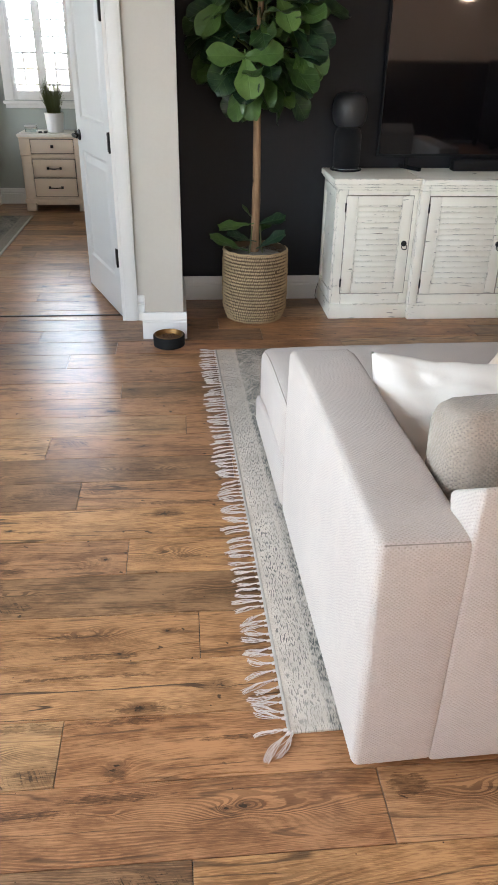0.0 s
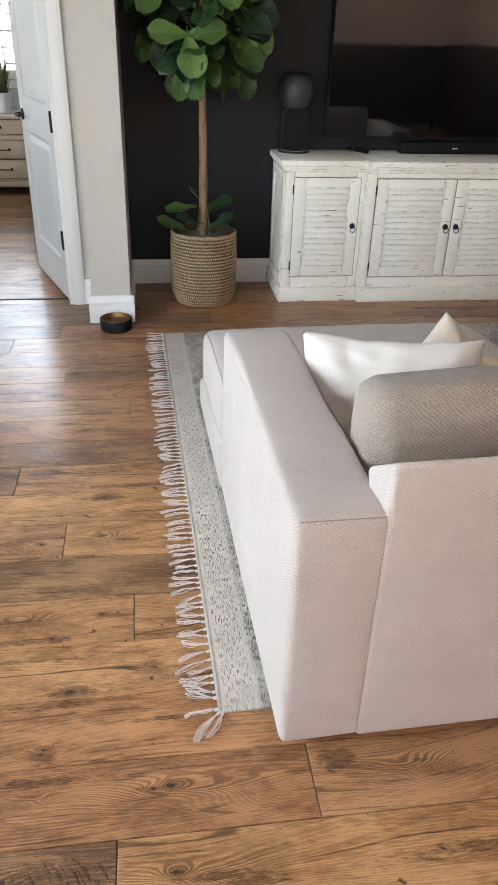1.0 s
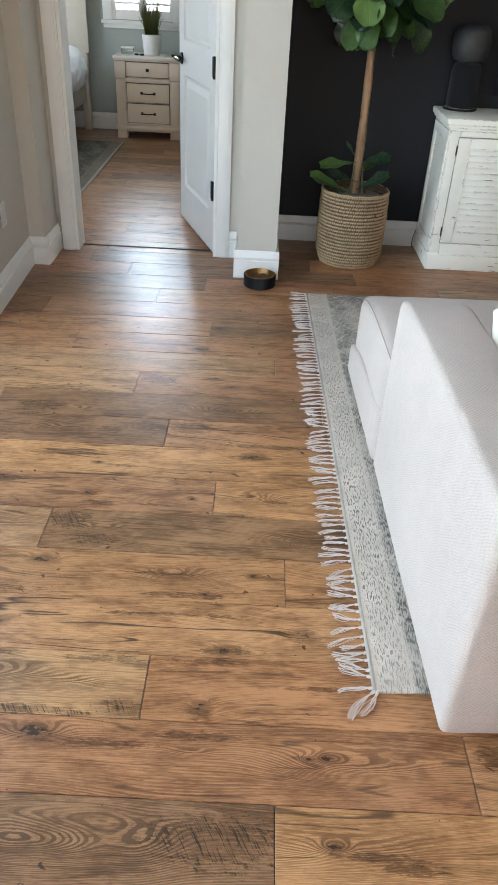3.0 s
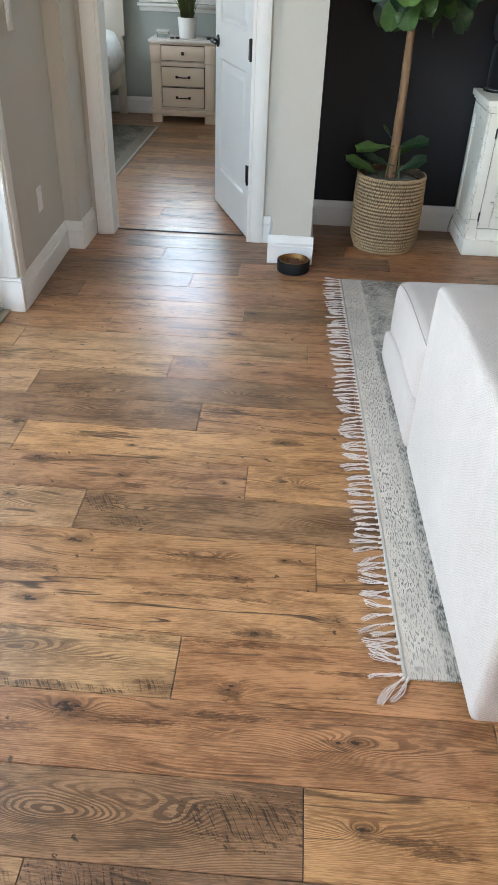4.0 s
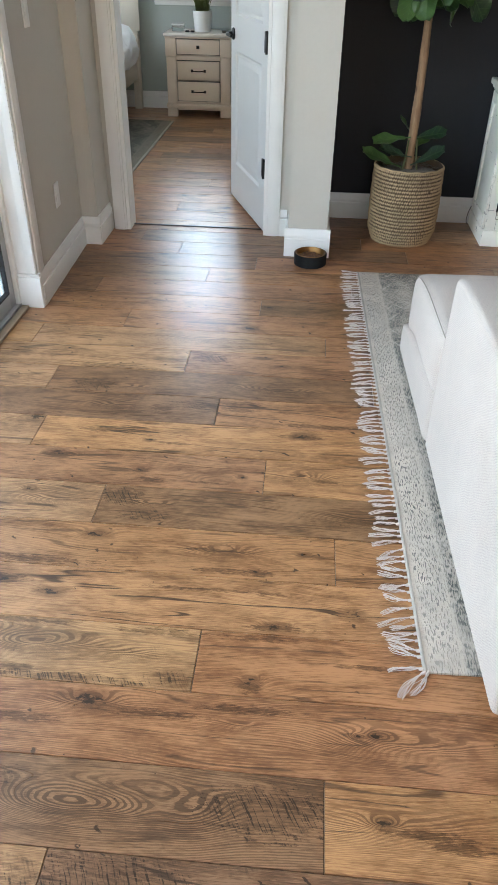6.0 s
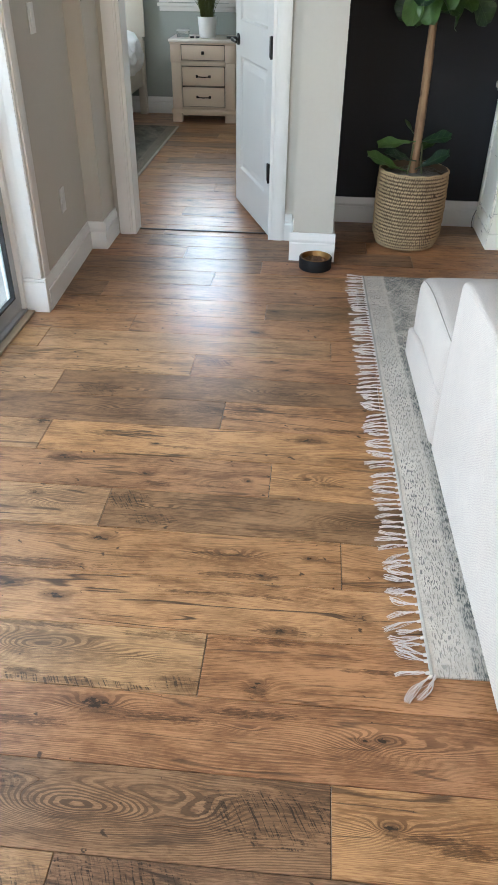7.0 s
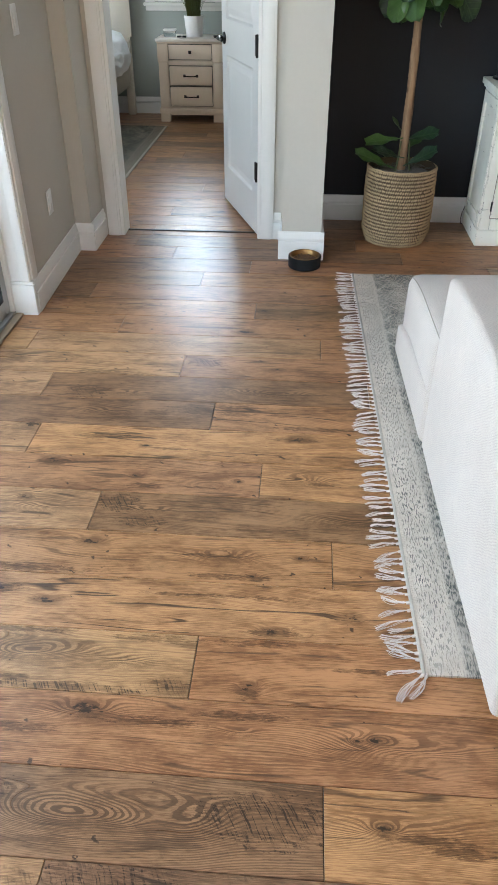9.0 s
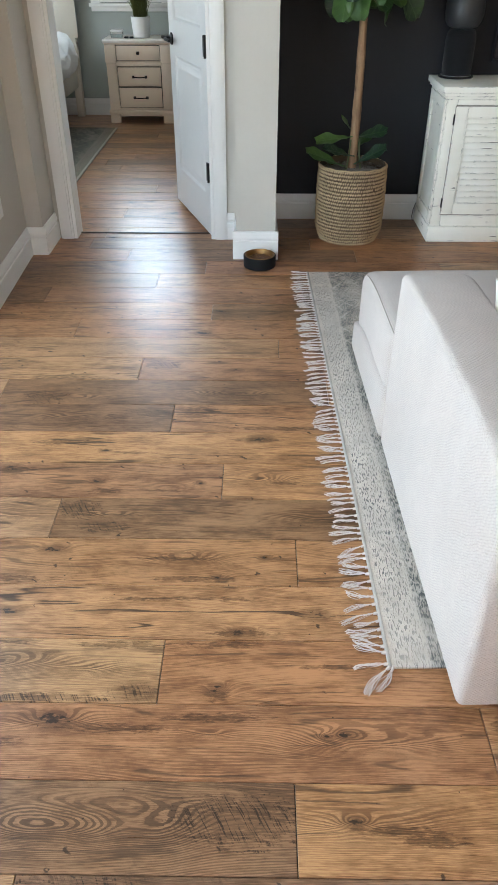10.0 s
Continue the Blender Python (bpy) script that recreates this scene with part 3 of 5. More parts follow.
structure("bedroom_wall_east", boxes((0.86, 1.0, YD + 0.12, YB1, 0, CEIL)), SAGE, "sage grey-green painted bedroom wall")
structure("ceiling", boxes((-4.3, X1 + 0.14, Y0 - 0.14, YB1 + 0.14, CEIL, CEIL + 0.1)), CEILING, "plain white ceiling", "ceiling")


def baseboard_run(name, x0, y0, x1, y1, h=0.155, side=1, t=0.018):
    """A stepped baseboard along a wall foot; side 1 lies to the left of the run's direction."""
    d = Vector((x1 - x0, y1 - y0, 0))
    n = Vector((-d.y, d.x, 0)).normalized() * side
    prof = [(0.0005, 0.0), (t, 0.0), (t, h - 0.058), (t - 0.002, h - 0.055), (t - 0.006, h - 0.053), (t - 0.006, h - 0.046), (t - 0.003, h - 0.040), (t - 0.004, h - 0.032), (t - 0.009, h - 0.020), (t - 0.010, h - 0.006), (t - 0.012, h - 0.001), (0.0005, h)]
    bm = bmesh.new()
    a = [bm.verts.new(Vector((x0, y0, 0)) + n * u + Vector((0, 0, z))) for u, z in prof]
    b = [bm.verts.new(Vector((x1, y1, 0)) + n * u + Vector((0, 0, z))) for u, z in prof]
    for i in range(len(prof)):
        j = (i + 1) % len(prof)
        bm.faces.new((a[i], a[j], b[j], b[i]))
    bm.faces.new(a), bm.faces.new(list(reversed(b)))
    return structure(name, bm, WHITE, "white painted moulded baseboard", "baseboard", 20)


baseboard_run("baseboard", 0.0, YD, X1, YD, side=-1)
baseboard_run("baseboard", -0.235, 3.09, 0.018, 3.09, side=-1)
baseboard_run("baseboard", -0.217, 3.09, -0.217, 3.413, side=1)
baseboard_run("baseboard", 0.0, 3.09, 0.0, 3.798, side=-1)
baseboard_run("baseboard", -0.278, 3.415, -0.234, 3.415, side=-1)
baseboard_run("baseboard", -1.358, 2.275, -1.392, 3.124, side=-1)
baseboard_run("baseboard", -1.392, 3.14, -1.286, 3.14, side=-1)
baseboard_run("baseboard", -1.302, 3.14, -1.302, 3.413, side=-1)
baseboard_run("baseboard", -4.06, YB1, 0.86, YB1, side=-1)
baseboard_run("baseboard", X0, Y0, X1, Y0, side=1)
baseboard_run("baseboard", X0, Y0, X0, -2.4, side=-1)


# ---- doorway: casing, jambs and the open door ----
def casing(x0, x1):
    return boxes((x0, x1, 3.395, 3.414, 0, 2.55, 0.003), (x0 + 0.012, x1 - 0.012, 3.390, 3.3955, 0, 2.55, 0.002))


structure("door_trim", casing(-0.355, -0.279), WHITE, "white painted door casing", "trim")
structure("door_trim", casing(-1.274, -1.197), WHITE, "white painted door casing", "trim")
structure("door_trim", boxes((-1.274, -0.272, 3.393, 3.414, 2.551, 2.63, 0.003)), WHITE, "white painted head casing of the doorway", "trim")
structure("door_jamb", boxes((-0.374, -0.356, 3.40, 3.545, 0, 2.44), (-1.196, -1.178, 3.40, 3.545, 0, 2.44), (-1.178, -0.374, 3.40, 3.545, 2.44, 2.459)), WHITE, "white painted jamb of the bedroom doorway", "trim")

HINGE = Vector((-0.374, 3.43, 0.0))
FREE = Vector((-0.652, 4.20, 0.0))
angle = math.degrees(math.atan2(FREE.y - HINGE.y, FREE.x - HINGE.x))
DOOR_W = 0.81
door = tagged(thing("door_1", "white two-panel interior door standing open into the bedroom", "door", pose(HINGE.x, HINGE.y, 0, 0, 0, angle) @ pose(0, -0.036, 0)), kind="structure")


def door_leaf():
    """Local x along the leaf from the hinge, y through it; the near face is at y = +0.0."""
    t = 0.036
    bm = boxes((0, 0.115, 0, t, 0.014, 2.43), (DOOR_W - 0.115, DOOR_W, 0, t, 0.014, 2.43), (0.115, DOOR_W - 0.115, 0, t, 0.014, 0.24),
               (0.115, DOOR_W - 0.115, 0, t, 0.90, 1.09), (0.115, DOOR_W - 0.115, 0, t, 2.30, 2.43))
    return bm


def door_panel(z0, z1):
    """Sunk field with a raised middle: bevelled on both faces."""
    x0, x1, t = 0.115, DOOR_W - 0.115, 0.036
    bm = bmesh.new()
    for y, s in ((0.0, 1), (t, -1)):
        loops = []
        for inset, depth in ((0.0, 0.0), (0.012, 0.011), (0.026, 0.013), (0.058, 0.003), (0.062, 0.003)):
            loops.append([bm.verts.new((x, y + s * depth, z)) for x, z in ((x0 + inset, z0 + inset), (x1 - inset, z0 + inset), (x1 - inset, z1 - inset), (x0 + inset, z1 - inset))])
        for a, b in zip(loops, loops[1:]):
            for i in range(4):
                bm.faces.new((a[i], a[(i + 1) % 4], b[(i + 1) % 4], b[i]))
        bm.faces.new(loops[-1])
    return bm


part("leaf_frame", door_leaf(), DOORWHITE, door)
part("panel", door_panel(0.24, 0.90), DOORWHITE, door, "", None, 20)
part("panel", door_panel(1.09, 2.30), DOORWHITE, door, "", None, 20)
for z in (0.375, 1.015, 1.652, 2.26):
    hb = boxes((0.006, 0.05, 0.030, 0.0440, z - 0.05, z + 0.05, 0.002))
    glue(hb, lathe([(0.0, z - 0.056), (0.007, z - 0.054), (0.007, z + 0.054), (0.0, z + 0.056)], 10), Matrix.Translation((0.008, 0.043, 0)))
    part("hinge", hb, BLACK, door, "black steel butt hinge")
for side, y in ((1, 0.036), (-1, 0.0)):
    hd = lathe([(0.0, 0.0), (0.033, 0.0), (0.033, 0.006), (0.028, 0.010), (0.012, 0.012), (0.012, 0.040), (0.0, 0.042)], 20)
    bm = bmesh.new()
    glue(bm, hd, Matrix.Translation((DOOR_W - 0.065, y, 0.985)) @ Matrix.Rotation(radians(-90 * side), 4, "X"))
    tube(bm, [(DOOR_W - 0.065, y + side * 0.042, 0.985), (DOOR_W - 0.09, y + side * 0.047, 0.986), (DOOR_W - 0.14, y + side * 0.047, 0.985), (DOOR_W - 0.175, y + side * 0.045, 0.982)], [0.011, 0.0105, 0.009, 0.007], 10)
    part("door_handle", bm, BLACK, door, "black lever handle")
structure("floor_strip", boxes((-1.178, -0.374, 3.495, 3.512, 0.0, 0.006, 0.002)), STRIP, "thin dark transition strip across the doorway floor", "trim")

# ---- sliding glass door ----
slider = tagged(thing("window_1", "wide sliding glass patio door in a pale metal frame", "sliding door", pose(-1.5, 0, 0)), kind="structure")
part("sill_track", boxes((-0.04, 0.05, -2.3, 2.262, 0.0, 0.022, 0.003), (-0.03, -0.022, -2.3, 2.262, 0.022, 0.036), (0.022, 0.03, -2.3, 2.262, 0.022, 0.036)), ALU, slider)
part("head_track", boxes((-0.04, 0.05, -2.3, 2.262, 2.37, 2.42, 0.003)), ALU, slider)
part("side_frame", boxes((-0.04, 0.05, 2.222, 2.262, 0.022, 2.37, 0.003)), WHITE, slider)
part("side_frame", boxes((-0.04, 0.05, -2.3, -2.26, 0.022, 2.37, 0.003)), WHITE, slider)
for y0, y1, dx in ((0.0, 2.22, 0.012), (-2.26, 0.06, -0.028)):
    pn = part("sash", boxes((dx - 0.012, dx + 0.022, y0, y0 + 0.06, 0.037, 2.368, 0.003), (dx - 0.012, dx + 0.022, y1 - 0.06, y1, 0.037, 2.368, 0.003), (dx - 0.012, dx + 0.022, y0 + 0.06, y1 - 0.06, 0.037, 0.10, 0.003), (dx - 0.012, dx + 0.022, y0 + 0.06, y1 - 0.06, 2.30, 2.368, 0.003)), ALU, slider)
    part("gasket", boxes((dx - 0.002, dx + 0.0235, y0 + 0.06, y0 + 0.067, 0.10, 2.30), (dx - 0.002, dx + 0.0235, y1 - 0.067, y1 - 0.06, 0.10, 2.30), (dx - 0.002, dx + 0.0235, y0 + 0.067, y1 - 0.067, 0.10, 0.108), (dx - 0.002, dx + 0.0235, y0 + 0.067, y1 - 0.067, 2.292, 2.30)), RUBBER, pn)
    gl = part("pane", boxes((dx + 0.002, dx + 0.008, y0 + 0.067, y1 - 0.067, 0.108, 2.292)), PANE, pn)
    gl.visible_shadow = False
structure("slider_threshold", boxes((-1.4485, -1.412, -2.3, 2.238, 0.0005, 0.013, 0.004)), plain("threshold_oak", (0.34, 0.255, 0.165), 0.5, 0, 0.25, 30, 0.2), "tan wooden threshold strip along the sliding door", "trim")
structure("slider_trim", boxes((-1.498, -1.357, 2.252, 2.274, 0.165, 2.5, 0.003), (-1.400, -1.360, 2.246, 2.2525, 0.165, 2.5, 0.002)), WHITE, "white painted casing beside the sliding door", "trim")
structure("slider_trim_return", boxes((-1.385, -1.351, 2.2745, 2.345, 0.156, 2.5, 0.003)), WHITE, "white painted casing edge returning along the wall", "trim")
structure("slider_trim_base", boxes((-1.505, -1.342, 2.240, 2.2735, 0, 0.15, 0.003), (-1.502, -1.346, 2.246, 2.2735, 0.15, 0.164, 0.003)), WHITE, "white plinth block at the foot of the casing", "trim")

# ---- bedroom window with plantation shutters ----
win = tagged(thing("window_2", "bedroom window with white plantation shutters and open louvres", "window", pose(0, YB1, 0)), kind="structure")
part("window_frame", boxes((-1.70, -1.612, -0.022, -0.001, 0.985, 2.34, 0.004), (-1.028, -0.94, -0.022, -0.001, 0.985, 2.34, 0.004), (-1.612, -1.028, -0.022, -0.001, 2.255, 2.34, 0.004)), WHITE, win)
part("window_sill", boxes((-1.715, -0.925, -0.05, -0.001, 0.955, 0.984, 0.005), (-1.70, -0.94, -0.018, -0.001, 0.915, 0.955, 0.003)), WHITE, win)
for x0, x1 in ((-1.618, -1.3195), (-1.3185, -1.022)):
    sh = part("shutter", boxes((x0, x0 + 0.04, -0.012, 0.016, 0.99, 2.245, 0.002), (x1 - 0.04, x1, -0.012, 0.016, 0.99, 2.245, 0.002), (x0 + 0.04, x1 - 0.04, -0.012, 0.016, 0.99, 1.072, 0.002), (x0 + 0.04, x1 - 0.04, -0.012, 0.016, 2.17, 2.245, 0.002)), WHITE, win)
    slat = mesh_of("slat", boxes((x0 + 0.041, x1 - 0.041, -0.052, 0.052, -0.005, 0.005, 0.003)), WHITE)
    for k in range(8):
        share("slat", slat, sh, pose(0, 0.002, 1.125 + 0.138 * k, -7))
    part("tilt_rod", boxes(((x0 + x1) / 2 - 0.006, (x0 + x1) / 2 + 0.006, -0.066, -0.056, 1.10, 2.14, 0.002)), WHITE, sh)
gl = part("pane", boxes((-1.62, -1.02, 0.10, 0.106, 1.0, 2.25)), PANE, win)
gl.visible_shadow = False
part("sash_frame", boxes((-1.62, -1.59, 0.085, 0.12, 1.0, 2.25), (-1.05, -1.02, 0.085, 0.12, 1.0, 2.25), (-1.59, -1.05, 0.085, 0.12, 1.0, 1.03), (-1.59, -1.05, 0.085, 0.12, 2.22, 2.25), (-1.59, -1.05, 0.085, 0.12, 1.60, 1.635)), WHITE, win)
# unseen window, added to go with the rear fill
rw = tagged(thing("window_3", "unseen rear window with a white frame, added for the fill", "window", pose(0.6, Y0, 0)), kind="structure")
part("window_frame", boxes((-1.38, -1.3, -0.05, 0.02, 0.77, 2.43, 0.004), (1.3, 1.38, -0.05, 0.02, 0.77, 2.43, 0.004), (-1.3, 1.3, -0.05, 0.02, 0.77, 0.85, 0.004), (-1.3, 1.3, -0.05, 0.02, 2.35, 2.43, 0.004), (-0.03, 0.03, -0.05, 0.0, 0.85, 2.35, 0.004)), WHITE, rw)

# ---- outdoors ----
structure("ground", boxes((-70, 70, -70, 90, -0.5, -0.06)), PATIO, "pale concrete patio and ground outside", "ground")
house = thing("neighbour_house", "pale sided neighbouring house with grey windows seen through the shutters", "house", pose(-2.0, 13.5, -0.06))
part("wall", boxes((-7, 7, 0, 0.3, 0, 6.0)), SIDING, house)
board = mesh_of("siding_board", boxes((-7, 7, -0.02, 0.0, 0, 0.16)), SIDING, 0)
for k in range(34):
    share("siding_board", board, house, pose(0, 0, 0.05 + 0.175 * k, -3))
part("roof", prism([(-7.4, -0.5), (7.4, -0.5), (7.4, 5), (-7.4, 5)], 6.0, 6.2), SHINGLE, house)
for x in (-0.9, 0.7):
    w = part("window", boxes((x - 0.5, x - 0.42, -0.06, -0.02, 1.6, 3.1), (x + 0.42, x + 0.5, -0.06, -0.02, 1.6, 3.1), (x - 0.42, x + 0.42, -0.06, -0.02, 1.6, 1.68), (x - 0.42, x + 0.42, -0.06, -0.02, 3.02, 3.1), (x - 0.42, x + 0.42, -0.06, -0.02, 2.32, 2.38)), WHITE, house)
    part("pane", boxes((x - 0.42, x + 0.42, -0.045, -0.03, 1.68, 3.02)), HOUSEGLASS, w)

# ---- electrical plates on the return wall ----
lean = math.degrees(math.atan2(-0.034, 0.865))


def plate(name, label, y, z, switch):
    x = -1.358 - 0.034 * (y - 2.275) / 0.865
    p = thing(name, label, name.replace("_", " "), pose(x + 0.0015, y, z, 0, 0, -lean))
    part("cover", boxes((0, 0.006, -0.036, 0.036, -0.058, 0.058, 0.002)), PLASTIC, p)
    if switch:
        part("rocker", boxes((0.006, 0.010, -0.016, 0.016, -0.033, 0.033, 0.0015)), PLASTIC, p)
    else:
        for dz in (-0.022, 0.022):
            part("socket", boxes((0.006, 0.0085, -0.016, 0.016, dz - 0.014, dz + 0.014, 0.001)), PLASTIC, p)
    return p


plate("wall_outlet", "white double socket plate low on the greige wall", 2.715, 0.397, False)
plate("light_switch", "white rocker light switch on the greige wall", 2.615, 1.194, True)

# ---- living room: sofa with chaise ----
SOFA_AT = pose(0.362, 0.157, 0, 0, 0, 1.5)
sofa = thing("sofa", "light greige woven sofa with a long chaise seat on a rug", "sofa", SOFA_AT)


def soft_block(x0, x1, y0, y1, z0, z1, r, cuts=5, puff=0.0, seg=3):
    """An upholstered block: rounded edges, faces slightly blown out."""
    bm = box(bmesh.new(), x0, x1, y0, y1, z0, z1, r, seg)
    bmesh.ops.subdivide_edges(bm, edges=[e for e in bm.edges if e.calc_length() > 0.12], cuts=cuts, use_grid_fill=True)
    c = Vector(((x0 + x1) / 2, (y0 + y1) / 2, (z0 + z1) / 2))
    h = Vector(((x1 - x0) / 2, (y1 - y0) / 2, (z1 - z0) / 2))
    for v in bm.verts:
        q = Vector(((v.co.x - c.x) / h.x, (v.co.y - c.y) / h.y, (v.co.z - c.z) / h.z))
        w = [max(0.0, 1 - q[i] ** 2) for i in range(3)]
        for i in range(3):
            if abs(q[i]) > 0.97:
                v.co[i] += math.copysign(puff * w[(i + 1) % 3] * w[(i + 2) % 3], q[i])
        v.co += Vector(noise.noise_vector(v.co * 3.1)) * 0.0025
    return bm


def outline_block(points, z0, z1, r, crown=0.0):
    bm = prism(points, z0, z1)
    bmesh.ops.bevel(bm, geom=bm.edges[:], offset=r, segments=3, profile=0.5, affect="EDGES")
    bmesh.ops.triangulate(bm, faces=[f for f in bm.faces if len(f.verts) > 4])
    return bm


def arm_sag(p):
    """The arm's padding slumps towards its front end."""
    f = max(0.0, (p.y - 0.90) / 0.162)
    p.z -= 0.024 * f ** 2.4 * max(0.0, (p.z - 0.35) / 0.33)
    p.y -= 0.012 * f * max(0.0, (p.z - 0.50) / 0.18) ** 2
    return p


def seam_line(points):
    """Points that follow the slight unevenness of an upholstered block."""
    return [arm_sag(Vector(p) + Vector(noise.noise_vector(Vector(p) * 3.1)) * 0.0025) for p in points]


bm = soft_block(0, 0.195, 0, 1.062, 0.046, 0.682, 0.018, 14, 0.007, 4)
for v in bm.verts:
    arm_sag(v.co)
arm = part("arm", bm, SOFA, sofa)
tube_bm = bmesh.new()
tube(tube_bm, seam_line([(0.012 + 0.0085 * i, 0.0050, 0.6770) for i in range(21)]), 0.0013, 5)
part("seam", tube_bm, SEAM, arm)
part("arm", soft_block(2.10, 2.295, 0, 1.062, 0.046, 0.682, 0.016, 4, 0.006), SOFA, sofa)
bm = soft_block(0.183, 2.109, -0.004, 0.118, 0.047, 0.797, 0.012, 12, 0.003, 4)
for v in bm.verts:
    # the padding rolls over inwards at the top and bellies out towards the arm
    f = max(0.0, (v.co.y - 0.035) / 0.083)
    v.co.z -= 0.085 * f ** 1.6 * max(0.0, (v.co.z - 0.5) / 0.297)
    if v.co.x < 0.25 and v.co.z > 0.66:
        v.co.x -= 0.009 * math.sin(math.pi * min(1.0, (v.co.z - 0.66) / 0.12)) * min(1.0, f + 0.2)
back = part("backrest", bm, SOFA, sofa)
tube_bm = bmesh.new()
tube(tube_bm, [(0.205 + 0.19 * i, 0.0002, 0.7880) for i in range(11)], 0.0016, 5)
tube(tube_bm, [(0.1945, -0.0012, 0.07 + 0.06 * i) for i in range(11)], 0.0016, 5)
part("seam", tube_bm, SEAM, back)
bm = soft_block(-0.008, 1.115, 1.066, 1.785, 0.046, 0.248, 0.026, 8, 0.004, 4)
for v in bm.verts:
    f = max(0.0, (v.co.y - 1.25) / 0.535)
    v.co.z -= 0.082 * f ** 1.6 * max(0.0, (v.co.z - 0.046) / 0.202)
part("chaise_base", bm, SOFA, sofa)
part("seat_base", soft_block(0.199, 2.096, 0.118, 1.062, 0.046, 0.22, 0.012, 3), SOFA, sofa)
bm = soft_block(0.0, 1.12, 1.07, 1.722, 0.215, 0.452, 0.04, 8, 0.012, 4)
for v in bm.verts:
    f = max(0.0, (v.co.y - 1.40) / 0.322)
    v.co.z -= (0.044 if v.co.z > 0.33 else 0.062) * f ** 2
cs = part("chaise_cushion", bm, SOFA, sofa)
tube_bm = bmesh.new()
tube(tube_bm, [(0.011, 1.09 + 0.058 * i, 0.440 - 0.044 * max(0.0, (1.09 + 0.058 * i - 1.40) / 0.322) ** 2) for i in range(11)], 0.0016, 5)
part("piping", tube_bm, SEAM, cs)
part("chaise_cushion", soft_block(0.2, 1.12, 0.24, 1.068, 0.222, 0.455, 0.02, 5, 0.010), SOFA, sofa)
part("seat_cushion", soft_block(1.125, 2.094, 0.24, 1.03, 0.222, 0.455, 0.035, 5, 0.012), SOFA, sofa)
for x, y in ((0.16, 0.10), (2.14, 0.10), (0.16, 1.62), (0.95, 1.62), (2.14, 0.9)):
    part("foot", boxes((x - 0.025, x + 0.025, y - 0.025, y + 0.025, 0.0 if y < 0.12 else 0.0095, 0.055, 0.003)), WALNUT, sofa)


def pillow(name, w, h, t, mat, label, m, pinch=0.06, category="pillow", piped=None):
    p = thing(name, label, category, m)
    bm = bmesh.new()
    n = 56
    for s in (1, -1):
        g = []
        for i in range(n + 1):
            row = []
            for j in range(n + 1):
                u, v = 2 * i / n - 1, 2 * j / n - 1
                x = w / 2 * u * (1 - pinch * (1 - v * v))
                y = h / 2 * v * (1 - pinch * (1 - u * u))
                z = s * t / 2 * (max(0.0, (1 - u * u) * (1 - v * v))) ** 0.42
                q = noise.noise(Vector((x * 7, y * 7, s * 3.0 + w)))
                w2 = noise.noise(Vector((x * 19 + 2, y * 19, s * 5.0))) + 0.6 * math.sin(x * 60 + 5 * math.sin(y * 20)) * max(0.0, abs(v) - 0.55)
                pull = math.sin(9 * math.atan2(v, u) + 3 * q) * max(0.0, math.hypot(u, v) - 0.55) * (1 - u ** 8) * (1 - v ** 8)
                fold = abs(noise.noise(Vector((x * 9 + y * 6, y * 16, s * 2.0 + h)))) - 0.2
                z += s * (0.016 * pull - 0.015 * fold * (1 - u ** 6) * (1 - v ** 6))
                row.append(bm.verts.new((x, y + 0.006 * noise.noise(Vector((x * 14, y * 3, 1.0))), z * (1 + 0.16 * q) + 0.007 * w2 * (1 - u ** 6) * (1 - v ** 6))))
            g.append(row)
        for i in range(n):
            for j in range(n):
                bm.faces.new((g[i][j], g[i + 1][j], g[i + 1][j + 1], g[i][j + 1]))
    bmesh.ops.remove_doubles(bm, verts=bm.verts, dist=1e-5)
    part("cover", bm, mat, p, "", None, 60)
    return p


# back cushion and scatter pillows rest on the seat
bc = thing("back_cushion", "taupe basket-weave back cushion leaning on the sofa back", "cushion", SOFA_AT @ pose(0.215, 0.125, 0.458, -9))
part("cover", soft_block(0, 0.86, 0.02, 0.215, 0.0, 0.385, 0.045, 9, 0.020, 5), CUSHION, bc)
tube_bm = bmesh.new()
tube(tube_bm, [(0.03 + 0.082 * i, 0.0360, 0.359 + 0.010 * math.sin(3.14 * i / 10)) for i in range(11)], 0.0012, 5)
tube(tube_bm, [(0.0160, 0.0360, 0.03 + 0.0325 * i) for i in range(11)], 0.0012, 5)
part("piping", tube_bm, SEAM, bc)
pillow("throw_pillow", 0.50, 0.42, 0.22, LINEN, "plump white linen throw pillow leaning on the back cushion", pose(0.747, 0.797, 0.572, 60, 0, -22.0) @ pose(0, 0, 0, 0, 0, 4), 0.07)
pillow("throw_pillow", 0.38, 0.38, 0.15, CREAM, "cream throw pillow standing on one corner on the seat", pose(1.03, 1.02, 0.50, 58, 0, 10) @ pose(0, 0, 0, 0, 0, 38))
pillow("lumbar_pillow", 0.42, 0.26, 0.13, TAN, "tan lumbar pillow lying on the sofa seat", pose(1.25, 0.80, 0.58, 50, 0, -6))

# ---- living room rug ----
RUG_AT = pose(0.238, 0.296, 0, 0, 0, 1.45)
RW, RL = 3.3, 2.575
rug = thing("area_rug", "pale grey distressed flat-weave rug with a cotton fringe", "rug", RUG_AT)
bm = bmesh.new()
nx, ny = 40, 90
g = [[bm.verts.new((RW * i / nx, RL * j / ny, 0.0075 + 0.0012 * noise.noise(Vector((RW * i / nx * 5, RL * j / ny * 5, 0))))) for j in range(ny + 1)] for i in range(nx + 1)]
